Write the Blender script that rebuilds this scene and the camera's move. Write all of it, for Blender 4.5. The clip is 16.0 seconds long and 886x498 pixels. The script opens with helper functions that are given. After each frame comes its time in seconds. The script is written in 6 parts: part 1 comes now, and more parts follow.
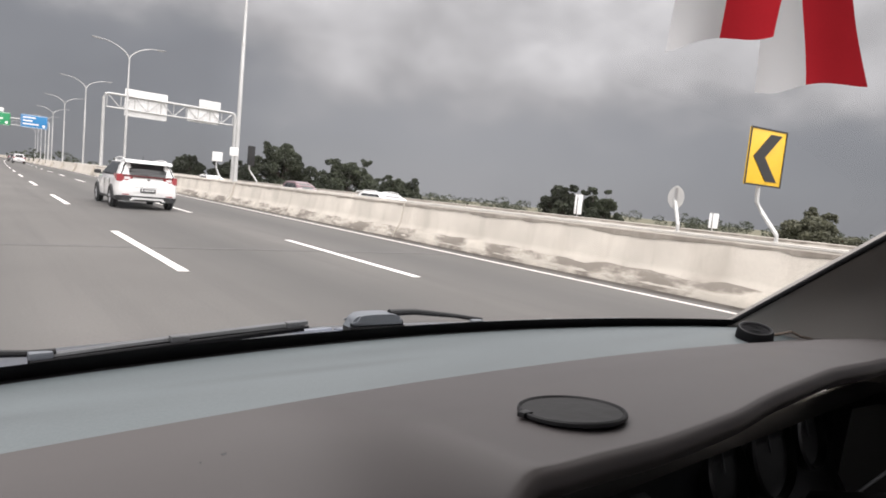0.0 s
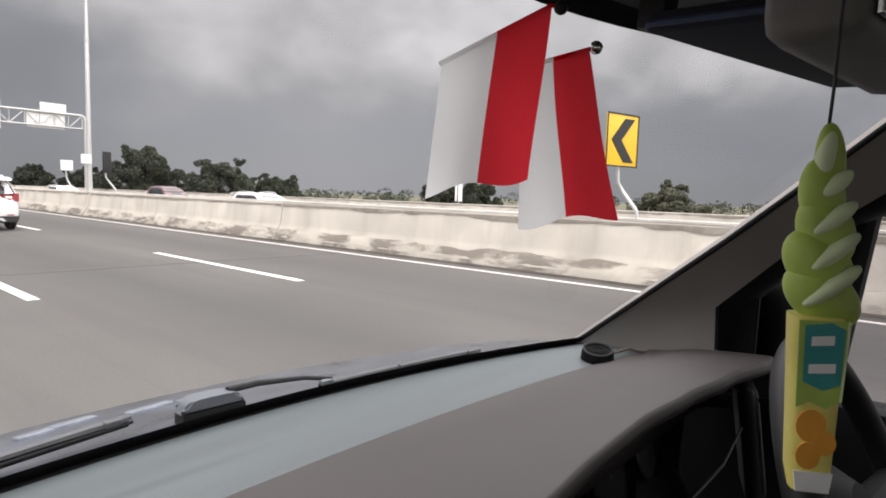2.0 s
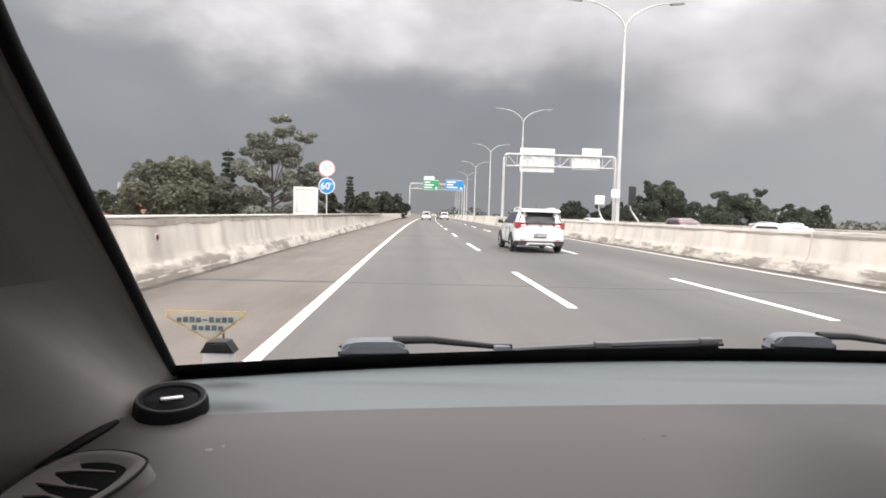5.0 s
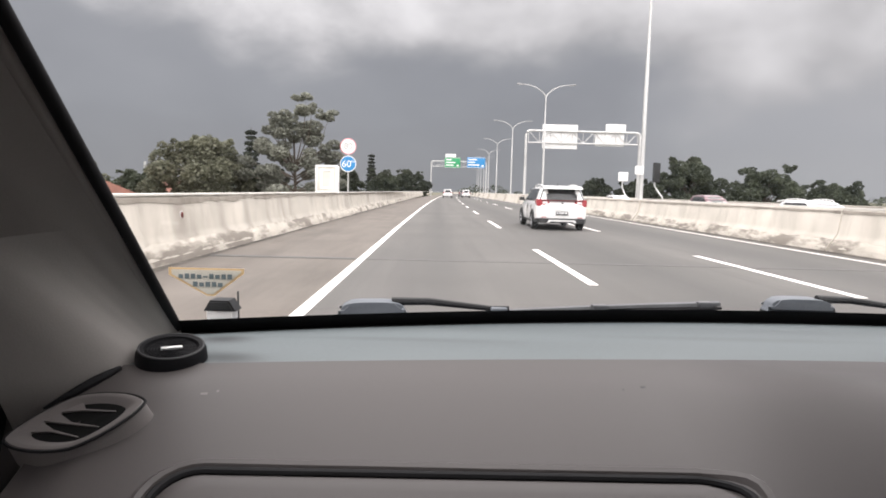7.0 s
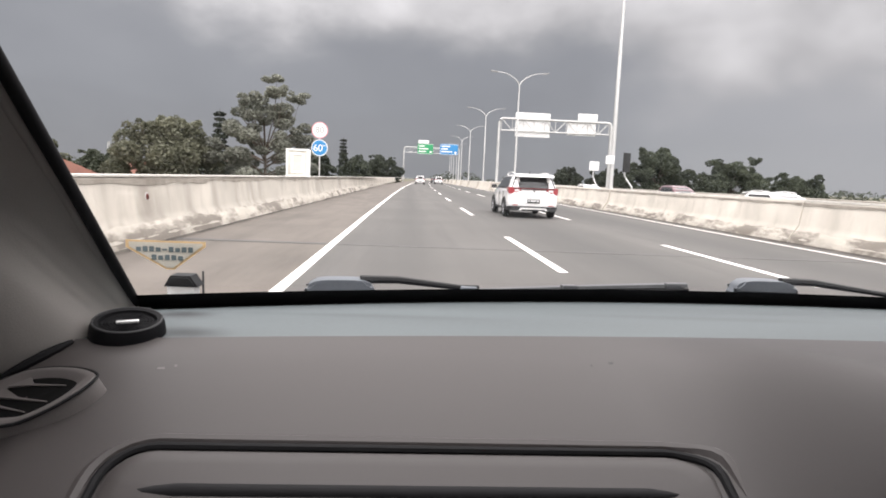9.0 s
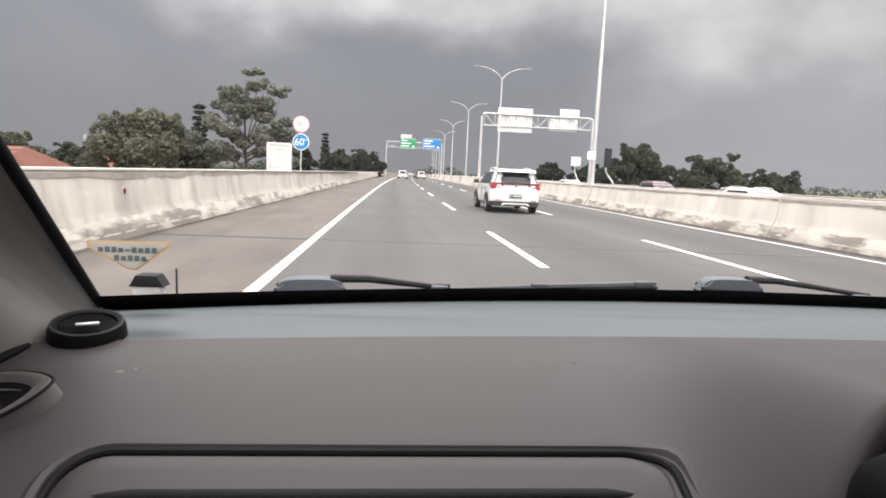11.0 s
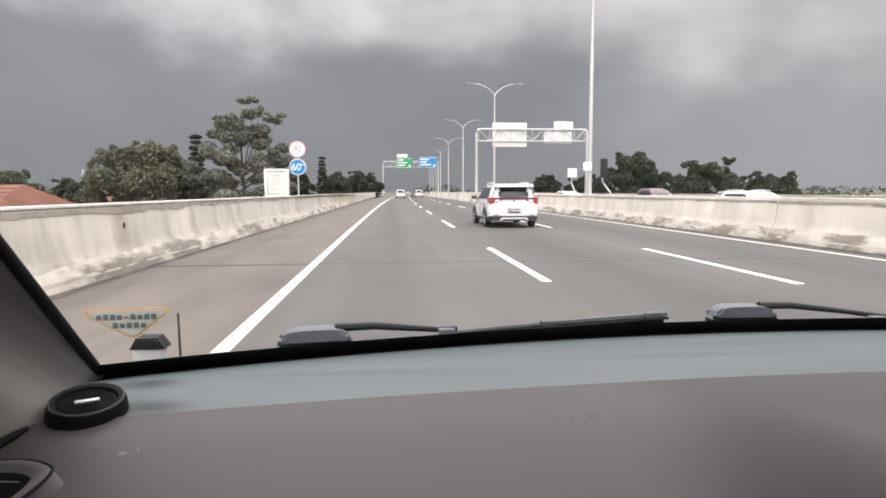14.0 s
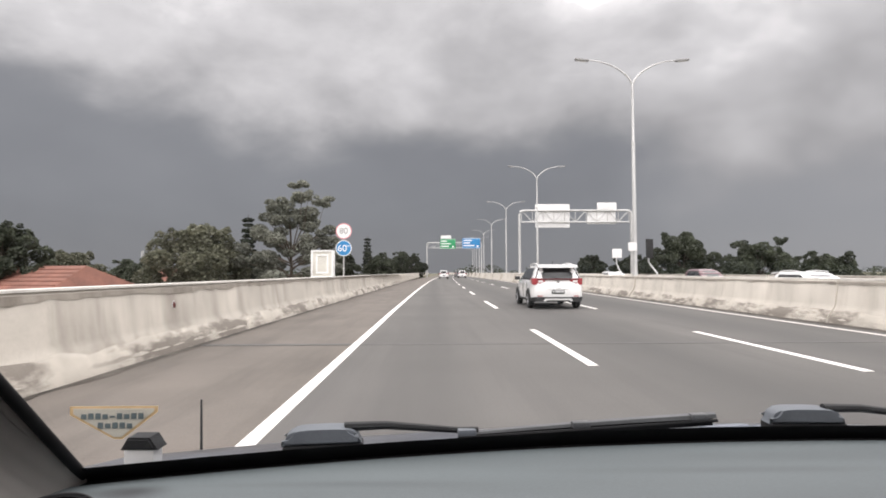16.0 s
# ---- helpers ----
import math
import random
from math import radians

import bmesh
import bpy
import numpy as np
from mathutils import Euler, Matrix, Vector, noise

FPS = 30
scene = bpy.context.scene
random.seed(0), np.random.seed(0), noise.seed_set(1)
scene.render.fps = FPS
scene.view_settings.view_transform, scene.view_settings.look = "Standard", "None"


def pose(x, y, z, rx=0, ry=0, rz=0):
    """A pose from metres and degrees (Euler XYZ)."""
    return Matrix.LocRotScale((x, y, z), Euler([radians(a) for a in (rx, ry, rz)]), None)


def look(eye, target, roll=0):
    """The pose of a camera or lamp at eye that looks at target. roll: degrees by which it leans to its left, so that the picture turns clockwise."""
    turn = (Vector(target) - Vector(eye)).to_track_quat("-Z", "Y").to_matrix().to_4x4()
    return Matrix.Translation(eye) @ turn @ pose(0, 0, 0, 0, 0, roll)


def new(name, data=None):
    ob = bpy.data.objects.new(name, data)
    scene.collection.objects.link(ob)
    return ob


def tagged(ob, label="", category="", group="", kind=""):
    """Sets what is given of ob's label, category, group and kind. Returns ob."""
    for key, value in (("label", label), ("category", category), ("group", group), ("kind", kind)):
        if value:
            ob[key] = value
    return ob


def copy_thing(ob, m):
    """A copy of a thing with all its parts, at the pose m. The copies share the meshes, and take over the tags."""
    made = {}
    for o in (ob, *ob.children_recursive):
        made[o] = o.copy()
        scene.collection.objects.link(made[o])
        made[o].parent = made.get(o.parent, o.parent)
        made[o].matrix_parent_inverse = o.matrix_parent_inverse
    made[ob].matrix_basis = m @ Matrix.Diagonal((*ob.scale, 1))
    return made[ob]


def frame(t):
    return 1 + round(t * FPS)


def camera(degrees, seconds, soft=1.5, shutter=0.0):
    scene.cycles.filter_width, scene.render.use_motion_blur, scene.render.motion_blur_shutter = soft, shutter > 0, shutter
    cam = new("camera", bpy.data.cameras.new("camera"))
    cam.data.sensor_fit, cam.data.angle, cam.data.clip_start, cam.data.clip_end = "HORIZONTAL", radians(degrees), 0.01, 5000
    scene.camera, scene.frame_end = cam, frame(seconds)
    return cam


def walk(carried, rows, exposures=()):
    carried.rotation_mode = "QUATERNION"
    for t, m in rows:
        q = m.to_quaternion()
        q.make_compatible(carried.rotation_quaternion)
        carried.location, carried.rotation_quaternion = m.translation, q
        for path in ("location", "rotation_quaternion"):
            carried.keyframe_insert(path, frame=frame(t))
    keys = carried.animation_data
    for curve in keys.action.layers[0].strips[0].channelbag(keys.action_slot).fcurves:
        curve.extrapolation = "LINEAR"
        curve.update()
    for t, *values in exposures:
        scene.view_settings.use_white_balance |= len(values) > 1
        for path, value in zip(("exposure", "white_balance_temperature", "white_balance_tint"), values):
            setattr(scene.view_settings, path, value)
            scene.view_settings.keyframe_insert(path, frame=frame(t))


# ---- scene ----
cam = camera(73.5, 16.0, soft=1.8)
PATH = [
    (0, (-0.047, 0.291, 1.306), (1.196, 1.848, 1.134), 5.6),
    (0.5, (-0.016, 0.282, 1.313), (1.354, 1.723, 1.1), 3.7),
    (0.8, (-0.02, 0.269, 1.332), (1.386, 1.688, 1.222), 3.0),
    (1, (-0.021, 0.263, 1.361), (1.447, 1.618, 1.266), 3.7),
    (1.2, (-0.013, 0.267, 1.4), (1.465, 1.608, 1.272), 2.1),
    (1.5, (-0.002, 0.272, 1.396), (1.484, 1.593, 1.176), 2.4),
    (1.7, (0.024, 0.284, 1.375), (1.526, 1.573, 1.091), 3.1),
    (2, (0.007, 0.27, 1.391), (1.522, 1.563, 1.213), 1.8),
    (2.5, (-0.042, 0.272, 1.376), (1.196, 1.83, 1.18), 1.4),
    (3, (-0.082, 0.269, 1.348), (0.605, 2.143, 1.214), 5.1),
    (3.5, (-0.083, 0.25, 1.326), (0.284, 2.215, 1.251), 1.7),
    (4, (-0.112, 0.257, 1.307), (0.002, 2.251, 1.204), 1.7),
    (6.5, (-0.066, 0.239, 1.274), (0.006, 2.232, 1.133), 1.5),
    (7, (-0.07, 0.238, 1.269), (-0.048, 2.229, 1.075), 1.4),
    (7.5, (-0.074, 0.244, 1.253), (0.034, 2.234, 1.079), 0.0),
    (8, (-0.067, 0.238, 1.255), (0.071, 2.228, 1.108), 0.6),
    (8.5, (-0.069, 0.246, 1.257), (0.037, 2.231, 1.037), 2.2),
    (11, (-0.055, 0.245, 1.264), (0.122, 2.221, 1.014), 2.6),
    (11.5, (-0.079, 0.272, 1.26), (0.003, 2.262, 1.076), 1.4),
    (12, (-0.067, 0.248, 1.27), (0.046, 2.23, 1.026), 0.8),
    (12.5, (-0.065, 0.257, 1.283), (0.111, 2.239, 1.082), 1.2),
    (13, (-0.079, 0.256, 1.281), (0.065, 2.245, 1.121), 1.7),
    (13.5, (-0.062, 0.254, 1.289), (0.059, 2.243, 1.113), -0.3),
    (14, (-0.058, 0.26, 1.289), (0.116, 2.243, 1.096), -0.2),
    (14.5, (-0.067, 0.278, 1.303), (0.042, 2.274, 1.252), 1.0),
    (15, (-0.012, 0.293, 1.296), (0.175, 2.284, 1.273), -1.4),
    (15.5, (-0.032, 0.297, 1.296), (0.033, 2.296, 1.347), -0.2),
    (16, (-0.031, 0.297, 1.296), (-0.001, 2.295, 1.374), -0.2),
]
walk(cam, [(t, look(eye, target, roll)) for t, eye, target, roll in PATH], exposures=[(0, -0.28, 6500, 17), (0.5, -0.20, 6500, 17), (1, -0.26, 6500, 17), (1.5, -0.26, 6500, 17), (2, -0.24, 6500, 17), (2.5, -0.38, 6500, 17), (3, -0.38, 6500, 17), (3.5, -0.38, 6500, 17), (4, -0.12, 6500, 17), (6.5, -0.02, 6500, 17), (11.5, -0.04, 6500, 17), (12.5, -0.08, 6500, 17), (13.5, -0.12, 6500, 17), (14.5, -0.26, 6500, 17), (16, -0.40, 6500, 17)])

# ---- light ----
world = bpy.data.worlds.new("sky")
scene.world = world
world.use_nodes = True
wn, wl = world.node_tree.nodes, world.node_tree.links
wn.clear()


def wnode(kind, **kw):
    n = wn.new(kind)
    for k, v in kw.items():
        n.inputs[k].default_value = v
    return n


def wmath(op, a, b=None, clamp=False):
    n = wn.new("ShaderNodeMath")
    n.operation, n.use_clamp = op, clamp
    for i, v in enumerate((a, b)):
        if v is None:
            continue
        if isinstance(v, (int, float)):
            n.inputs[i].default_value = v
        else:
            wl.new(v, n.inputs[i])
    return n.outputs[0]


def wramp(fac, stops):
    n = wn.new("ShaderNodeValToRGB")
    e = n.color_ramp.elements
    while len(e) < len(stops):
        e.new(0.5)
    for el, (p, c) in zip(e, stops):
        el.position, el.color = p, (*c, 1)
    wl.new(fac, n.inputs[0])
    return n.outputs[0]


coord = wn.new("ShaderNodeTexCoord")
sep = wn.new("ShaderNodeSeparateXYZ")
wl.new(coord.outputs["Generated"], sep.inputs[0])
stretch = wn.new("ShaderNodeMapping")
stretch.inputs["Scale"].default_value = (1.0, 1.0, 1.7)
stretch.inputs["Location"].default_value = (2.3, 1.15, 0.35)
wl.new(coord.outputs["Generated"], stretch.inputs[0])
big = wnode("ShaderNodeTexNoise", Scale=2.4, Detail=3.0, Roughness=0.5, Distortion=0.2)
fine = wnode("ShaderNodeTexNoise", Scale=5.0, Detail=5.0, Roughness=0.5, Distortion=0.1)
for tex in (big, fine):
    wl.new(stretch.outputs[0], tex.inputs["Vector"])
swell, puff = wmath("SUBTRACT", big.outputs[0], 0.5), wmath("SUBTRACT", fine.outputs[0], 0.5)
# A smooth slate slab lies low ahead, palest ahead on the right; over it stand bright billows that lift overhead and behind.
side = wmath("MAXIMUM", sep.outputs["X"], 0.0)
off = wmath("MULTIPLY", wmath("SUBTRACT", side, 0.62), 2.9)
pale = wmath("MAXIMUM", wmath("SUBTRACT", 1.0, wmath("MULTIPLY", off, off)), 0.0)
back = wmath("MULTIPLY", wmath("MAXIMUM", wmath("MULTIPLY", sep.outputs["Y"], -1.0), 0.0), 0.35)
rise = wmath("ADD", sep.outputs["Z"], back)
level = wmath("ADD", wmath("ADD", rise, wmath("MULTIPLY", swell, 0.20)), wmath("MULTIPLY", puff, 0.26))
level = wmath("ADD", level, wmath("ADD", wmath("MULTIPLY", pale, 0.055), 0.02))
level = wmath("SUBTRACT", level, wmath("MULTIPLY", wmath("MAXIMUM", wmath("MULTIPLY", sep.outputs["X"], -1.0), 0.0), 0.20))
mask = wn.new("ShaderNodeMapRange")
mask.interpolation_type = "SMOOTHSTEP"
mask.inputs["From Min"].default_value, mask.inputs["From Max"].default_value = 0.15, 0.29
wl.new(level, mask.inputs["Value"])
slab_tone = wmath("ADD", wmath("ADD", 0.308, wmath("MULTIPLY", pale, 0.12)), wmath("ADD", wmath("MULTIPLY", swell, 0.10), wmath("MULTIPLY", puff, 0.09)))
slab_tone = wmath("ADD", slab_tone, wmath("MULTIPLY", wmath("MAXIMUM", sep.outputs["Z"], 0.0), 0.18))
slab = wramp(slab_tone, [(0.0, (0.0, 0.0, 0.0)), (0.2, (0.194, 0.203, 0.216)), (0.35, (0.341, 0.353, 0.370)), (1.0, (1.0, 1.0, 1.0))])
tone = wmath("ADD", wmath("ADD", rise, wmath("MULTIPLY", pale, 0.06)), wmath("ADD", wmath("MULTIPLY", puff, 0.50), wmath("MULTIPLY", swell, 0.12)), clamp=True)
crown = wramp(tone, [(0.10, (0.38, 0.38, 0.382)), (0.22, (0.54, 0.537, 0.533)), (0.33, (0.74, 0.736, 0.73)), (0.42, (0.95, 0.945, 0.935)), (0.49, (1.30, 1.285, 1.26)), (0.55, (2.8, 2.76, 2.7)), (0.63, (3.9, 3.84, 3.75)), (1.0, (3.7, 3.64, 3.55))])
sky_mix = wn.new("ShaderNodeMix")
sky_mix.data_type = "RGBA"
wl.new(mask.outputs[0], sky_mix.inputs["Factor"])
wl.new(slab, sky_mix.inputs["A"])
wl.new(crown, sky_mix.inputs["B"])
cloud = sky_mix.outputs["Result"]
blue = wn.new("ShaderNodeTexSky")
blue.sky_type, blue.sun_disc, blue.sun_elevation, blue.sun_rotation = "NISHITA", False, radians(58), radians(205)
bg_cloud, bg_blue, both, wout = wn.new("ShaderNodeBackground"), wn.new("ShaderNodeBackground"), wn.new("ShaderNodeAddShader"), wn.new("ShaderNodeOutputWorld")
bg_cloud.inputs["Strength"].default_value = 1.0
bg_blue.inputs["Strength"].default_value = 0.004
wl.new(cloud, bg_cloud.inputs[0])
wl.new(blue.outputs[0], bg_blue.inputs[0])
wl.new(bg_cloud.outputs[0], both.inputs[0])
wl.new(bg_blue.outputs[0], both.inputs[1])
wl.new(both.outputs[0], wout.inputs[0])

sun = new("sun", bpy.data.lights.new("sun", "SUN"))
sun.data.energy, sun.data.angle, sun.data.color = 1.1, radians(28), (1.0, 0.94, 0.86)
sun.matrix_world = look((0, 0, 60), (16, 34, 0))


# ---- materials ----
def mat(name, color, rough=0.6, metal=0.0, var=0.12, scale=4.0, fine_scale=60.0, bump=0.15, tint=None, spec=0.5, coat=0.0, island=0.0, stretch=(1, 1, 1), glow_through=0.0):
    """Principled paint, plastic, stone: two scales of noise in colour, roughness and relief."""
    m = bpy.data.materials.new(name)
    m.use_nodes = True
    n, l = m.node_tree.nodes, m.node_tree.links
    p = n["Principled BSDF"]
    p.inputs["Metallic"].default_value = metal
    p.inputs["Specular IOR Level"].default_value = spec
    p.inputs["Coat Weight"].default_value = coat
    tc = n.new("ShaderNodeTexCoord")
    a, b = n.new("ShaderNodeTexNoise"), n.new("ShaderNodeTexNoise")
    a.inputs["Scale"].default_value, a.inputs["Detail"].default_value = scale, 5
    b.inputs["Scale"].default_value, b.inputs["Detail"].default_value = fine_scale, 4
    mp = n.new("ShaderNodeMapping")
    mp.inputs["Scale"].default_value = stretch
    l.new(tc.outputs["Object"], mp.inputs[0])
    l.new(mp.outputs[0], a.inputs["Vector"])
    l.new(tc.outputs["Object"], b.inputs["Vector"])
    ramp = n.new("ShaderNodeValToRGB")
    dark = tuple(max(0.0, c * (1 - var * 1.6)) for c in color)
    light = tuple(min(1.0, c * (1 + var)) for c in (tint or color))
    ramp.color_ramp.elements[0].position, ramp.color_ramp.elements[0].color = 0.3, (*dark, 1)
    ramp.color_ramp.elements[1].position, ramp.color_ramp.elements[1].color = 0.7, (*light, 1)
    mixed = n.new("ShaderNodeMath")
    mixed.operation = "MULTIPLY_ADD"
    mixed.inputs[1].default_value = 0.35
    l.new(b.outputs[0], mixed.inputs[0])
    half = n.new("ShaderNodeMath")
    half.operation = "MULTIPLY"
    half.inputs[1].default_value = 0.65
    l.new(a.outputs[0], half.inputs[0])
    l.new(half.outputs[0], mixed.inputs[2])
    l.new(mixed.outputs[0], ramp.inputs[0])
    col = ramp.outputs[0]
    if island:
        info, geo = n.new("ShaderNodeObjectInfo"), n.new("ShaderNodeNewGeometry")
        add = n.new("ShaderNodeMath")
        add.operation = "ADD"
        l.new(info.outputs["Random"], add.inputs[0])
        l.new(geo.outputs["Random Per Island"], add.inputs[1])
        span = n.new("ShaderNodeMapRange")
        span.inputs["From Max"].default_value = 2
        span.inputs["To Min"].default_value, span.inputs["To Max"].default_value = 1 - island, 1 + island
        l.new(add.outputs[0], span.inputs["Value"])
        hsv = n.new("ShaderNodeHueSaturation")
        l.new(col, hsv.inputs["Color"])
        l.new(span.outputs[0], hsv.inputs["Value"])
        col = hsv.outputs[0]
    l.new(col, p.inputs["Base Color"])
    rr = n.new("ShaderNodeMapRange")
    rr.inputs["To Min"].default_value, rr.inputs["To Max"].default_value = max(0.02, rough - 0.08), min(1.0, rough + 0.08)
    l.new(a.outputs[0], rr.inputs["Value"])
    l.new(rr.outputs[0], p.inputs["Roughness"])
    if bump:
        bp = n.new("ShaderNodeBump")
        bp.inputs["Strength"].default_value, bp.inputs["Distance"].default_value = bump, 0.3 / fine_scale
        l.new(b.outputs[0], bp.inputs["Height"])
        l.new(bp.outputs[0], p.inputs["Normal"])
    if glow_through:
        # thin cloth or leaf: daylight passes through it
        tr, mx = n.new("ShaderNodeBsdfTranslucent"), n.new("ShaderNodeMixShader")
        l.new(col, tr.inputs["Color"])
        mx.inputs[0].default_value = glow_through
        l.new(p.outputs[0], mx.inputs[1])
        l.new(tr.outputs[0], mx.inputs[2])
        l.new(mx.outputs[0], n["Material Output"].inputs[0])
    return m


def stained(name, color, stain, low, high, streak=(0.6, 0.6, 0.20), amount=0.6, scale=1.2, rough=0.85, island=0.0):
    """Weathered concrete or road: base colour, blotches, and streaks or tracks of grime."""
    m = mat(name, color, rough, var=0.16, scale=scale, fine_scale=38.0, bump=0.35, spec=0.25, island=island)
    n, l = m.node_tree.nodes, m.node_tree.links
    p = n["Principled BSDF"]
    old = p.inputs["Base Color"].links[0].from_socket
    tc = n.new("ShaderNodeNewGeometry")
    for old_map in [k for k in n if k.type == "MAPPING"] + [k for k in n if k.type == "TEX_NOISE"]:
        if old_map.type == "MAPPING":
            l.new(tc.outputs["Position"], old_map.inputs[0])
        elif old_map.inputs["Scale"].default_value == 38.0:
            l.new(tc.outputs["Position"], old_map.inputs["Vector"])
    mp = n.new("ShaderNodeMapping")
    mp.inputs["Scale"].default_value = streak
    l.new(tc.outputs["Position"], mp.inputs[0])
    s = n.new("ShaderNodeTexNoise")
    s.inputs["Scale"].default_value, s.inputs["Detail"].default_value, s.inputs["Roughness"].default_value = 1.6, 7, 0.62
    l.new(mp.outputs[0], s.inputs["Vector"])
    r = n.new("ShaderNodeMapRange")
    r.inputs["From Min"].default_value, r.inputs["From Max"].default_value = low, high
    r.inputs["To Max"].default_value = amount
    l.new(s.outputs[0], r.inputs["Value"])
    mx = n.new("ShaderNodeMix")
    mx.data_type = "RGBA"
    l.new(r.outputs[0], mx.inputs["Factor"])
    l.new(old, mx.inputs["A"])
    mx.inputs["B"].default_value = (*stain, 1)
    l.new(mx.outputs["Result"], p.inputs["Base Color"])
    return m


def pane(name, tint=(0.96, 0.98, 0.97), gloss=0.6):
    """Clear glass: see-through, with a reflection that grows at grazing angles."""
    m = bpy.data.materials.new(name)
    m.use_nodes = True
    n, l = m.node_tree.nodes, m.node_tree.links
    n.remove(n["Principled BSDF"])
    clear, shine, mix, fr, amt = (n.new("ShaderNode" + k) for k in ("BsdfTransparent", "BsdfGlossy", "MixShader", "Fresnel", "Math"))
    clear.inputs[0].default_value = (*tint, 1)
    shine.inputs["Roughness"].default_value = 0.02
    amt.operation, amt.inputs[1].default_value = "MULTIPLY", gloss
    l.new(fr.outputs[0], amt.inputs[0])
    l.new(amt.outputs[0], mix.inputs[0])
    l.new(clear.outputs[0], mix.inputs[1])
    l.new(shine.outputs[0], mix.inputs[2])
    l.new(mix.outputs[0], n["Material Output"].inputs[0])
    return m


ASPHALT = stained("asphalt", (0.118, 0.112, 0.1055), (0.081, 0.077, 0.074), 0.48, 0.75, (0.9, 0.035, 1.0), amount=0.75, scale=0.25)
SHOULDER = stained("shoulder asphalt", (0.142, 0.125, 0.110), (0.085, 0.075, 0.066), 0.47, 0.72, (0.8, 0.12, 1.0), amount=0.75, scale=0.5)
LINE = mat("road paint", (0.78, 0.76, 0.72), 0.7, var=0.10, scale=3, fine_scale=30, bump=0.2)
LINE_WORN = mat("worn road paint", (0.70, 0.655, 0.62), 0.75, var=0.14, scale=4, fine_scale=26, bump=0.2)
JOINT = mat("expansion joint rubber", (0.088, 0.084, 0.08), 0.8, var=0.3, scale=6)
CONC = stained("barrier concrete", (0.50, 0.463, 0.408), (0.20, 0.175, 0.148), 0.48, 0.74, (0.75, 0.75, 0.11), amount=0.70, scale=0.9, island=0.05)
CONC_PALE = stained("pale barrier concrete", (0.56, 0.52, 0.46), (0.25, 0.215, 0.18), 0.50, 0.78, (0.75, 0.75, 0.11), amount=0.62, scale=0.9, island=0.05)
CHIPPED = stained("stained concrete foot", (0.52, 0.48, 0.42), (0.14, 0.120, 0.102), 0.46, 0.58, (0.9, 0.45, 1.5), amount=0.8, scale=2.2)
STAIN = stained("water stained concrete", (0.37, 0.335, 0.29), (0.20, 0.175, 0.148), 0.42, 0.66, (1.3, 1.3, 0.25), amount=0.8, scale=1.0)
GRIME = stained("road edge grime", (0.055, 0.048, 0.041), (0.13, 0.115, 0.10), 0.45, 0.65, (0.8, 0.8, 1.0), amount=0.8, scale=2.0)
CAP = mat("pale concrete coping", (0.70, 0.67, 0.62), 0.85, var=0.18, scale=1.5, fine_scale=30, bump=0.3)
EARTH = mat("grass ground", (0.09, 0.095, 0.055), 0.95, var=0.35, scale=0.05, fine_scale=0.8, bump=0.4, tint=(0.13, 0.12, 0.075))
STEEL = mat("galvanised steel", (0.58, 0.58, 0.57), 0.45, metal=0.35, var=0.10, scale=1.2, fine_scale=40, bump=0.05)
TWEETER = mat("matt black speaker plastic", (0.006, 0.006, 0.007), 0.6, var=0.15, scale=30, fine_scale=500, bump=0.1, spec=0.12)
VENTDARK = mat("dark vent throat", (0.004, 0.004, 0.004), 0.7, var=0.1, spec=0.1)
RINGPINK = mat("faded red ring", (0.72, 0.30, 0.33), 0.45, var=0.06)
LAMPHEAD = mat("lamp head grey", (0.30, 0.30, 0.30), 0.5, var=0.1)
LENS = mat("lamp lens", (0.75, 0.75, 0.74), 0.3, var=0.05)
SIGNBACK = mat("bare sign sheet", (0.83, 0.83, 0.82), 0.45, var=0.06, scale=0.8)
PANEL = mat("dull panel sheet", (0.66, 0.64, 0.58), 0.5, var=0.12, scale=2)
SIGNGREEN = mat("sign green", (0.02, 0.30, 0.12), 0.4, var=0.06)
SIGNBLUE = mat("sign blue", (0.02, 0.22, 0.50), 0.4, var=0.06)
SIGNWHITE = mat("sign white", (0.85, 0.85, 0.84), 0.4, var=0.04)
REFLECTOR = mat("dull red lens", (0.13, 0.028, 0.022), 0.3, var=0.3, scale=40)
SIGNYELLOW = mat("sign yellow", (0.85, 0.52, 0.03), 0.4, var=0.06)
SIGNBLACK = mat("sign black", (0.02, 0.02, 0.02), 0.5, var=0.1)
BARK = mat("bark", (0.12, 0.095, 0.075), 0.95, var=0.3, scale=3, fine_scale=20, bump=0.6)
LEAF = mat("leaf green", (0.038, 0.049, 0.031), 0.7, var=0.3, scale=0.5, fine_scale=3, bump=0, tint=(0.060, 0.070, 0.044), glow_through=0.3, island=0.45)
LEAF_OLIVE = mat("leaf olive", (0.095, 0.105, 0.066), 0.7, var=0.3, scale=0.5, fine_scale=3, bump=0, tint=(0.15, 0.15, 0.105), glow_through=0.3, island=0.45)
LEAF_PALE = mat("leaf greyish", (0.15, 0.163, 0.128), 0.7, var=0.3, scale=0.5, fine_scale=3, bump=0, tint=(0.24, 0.245, 0.205), glow_through=0.3, island=0.5)
LEAF_DARK = mat("leaf conifer", (0.028, 0.036, 0.024), 0.8, var=0.3, scale=0.5, fine_scale=3, bump=0, island=0.4)
TILE = mat("clay roof tile", (0.20, 0.085, 0.06), 0.85, var=0.25, scale=0.8, fine_scale=9, bump=0.4)
HOUSEWALL = mat("house plaster", (0.60, 0.57, 0.52), 0.85, var=0.12)
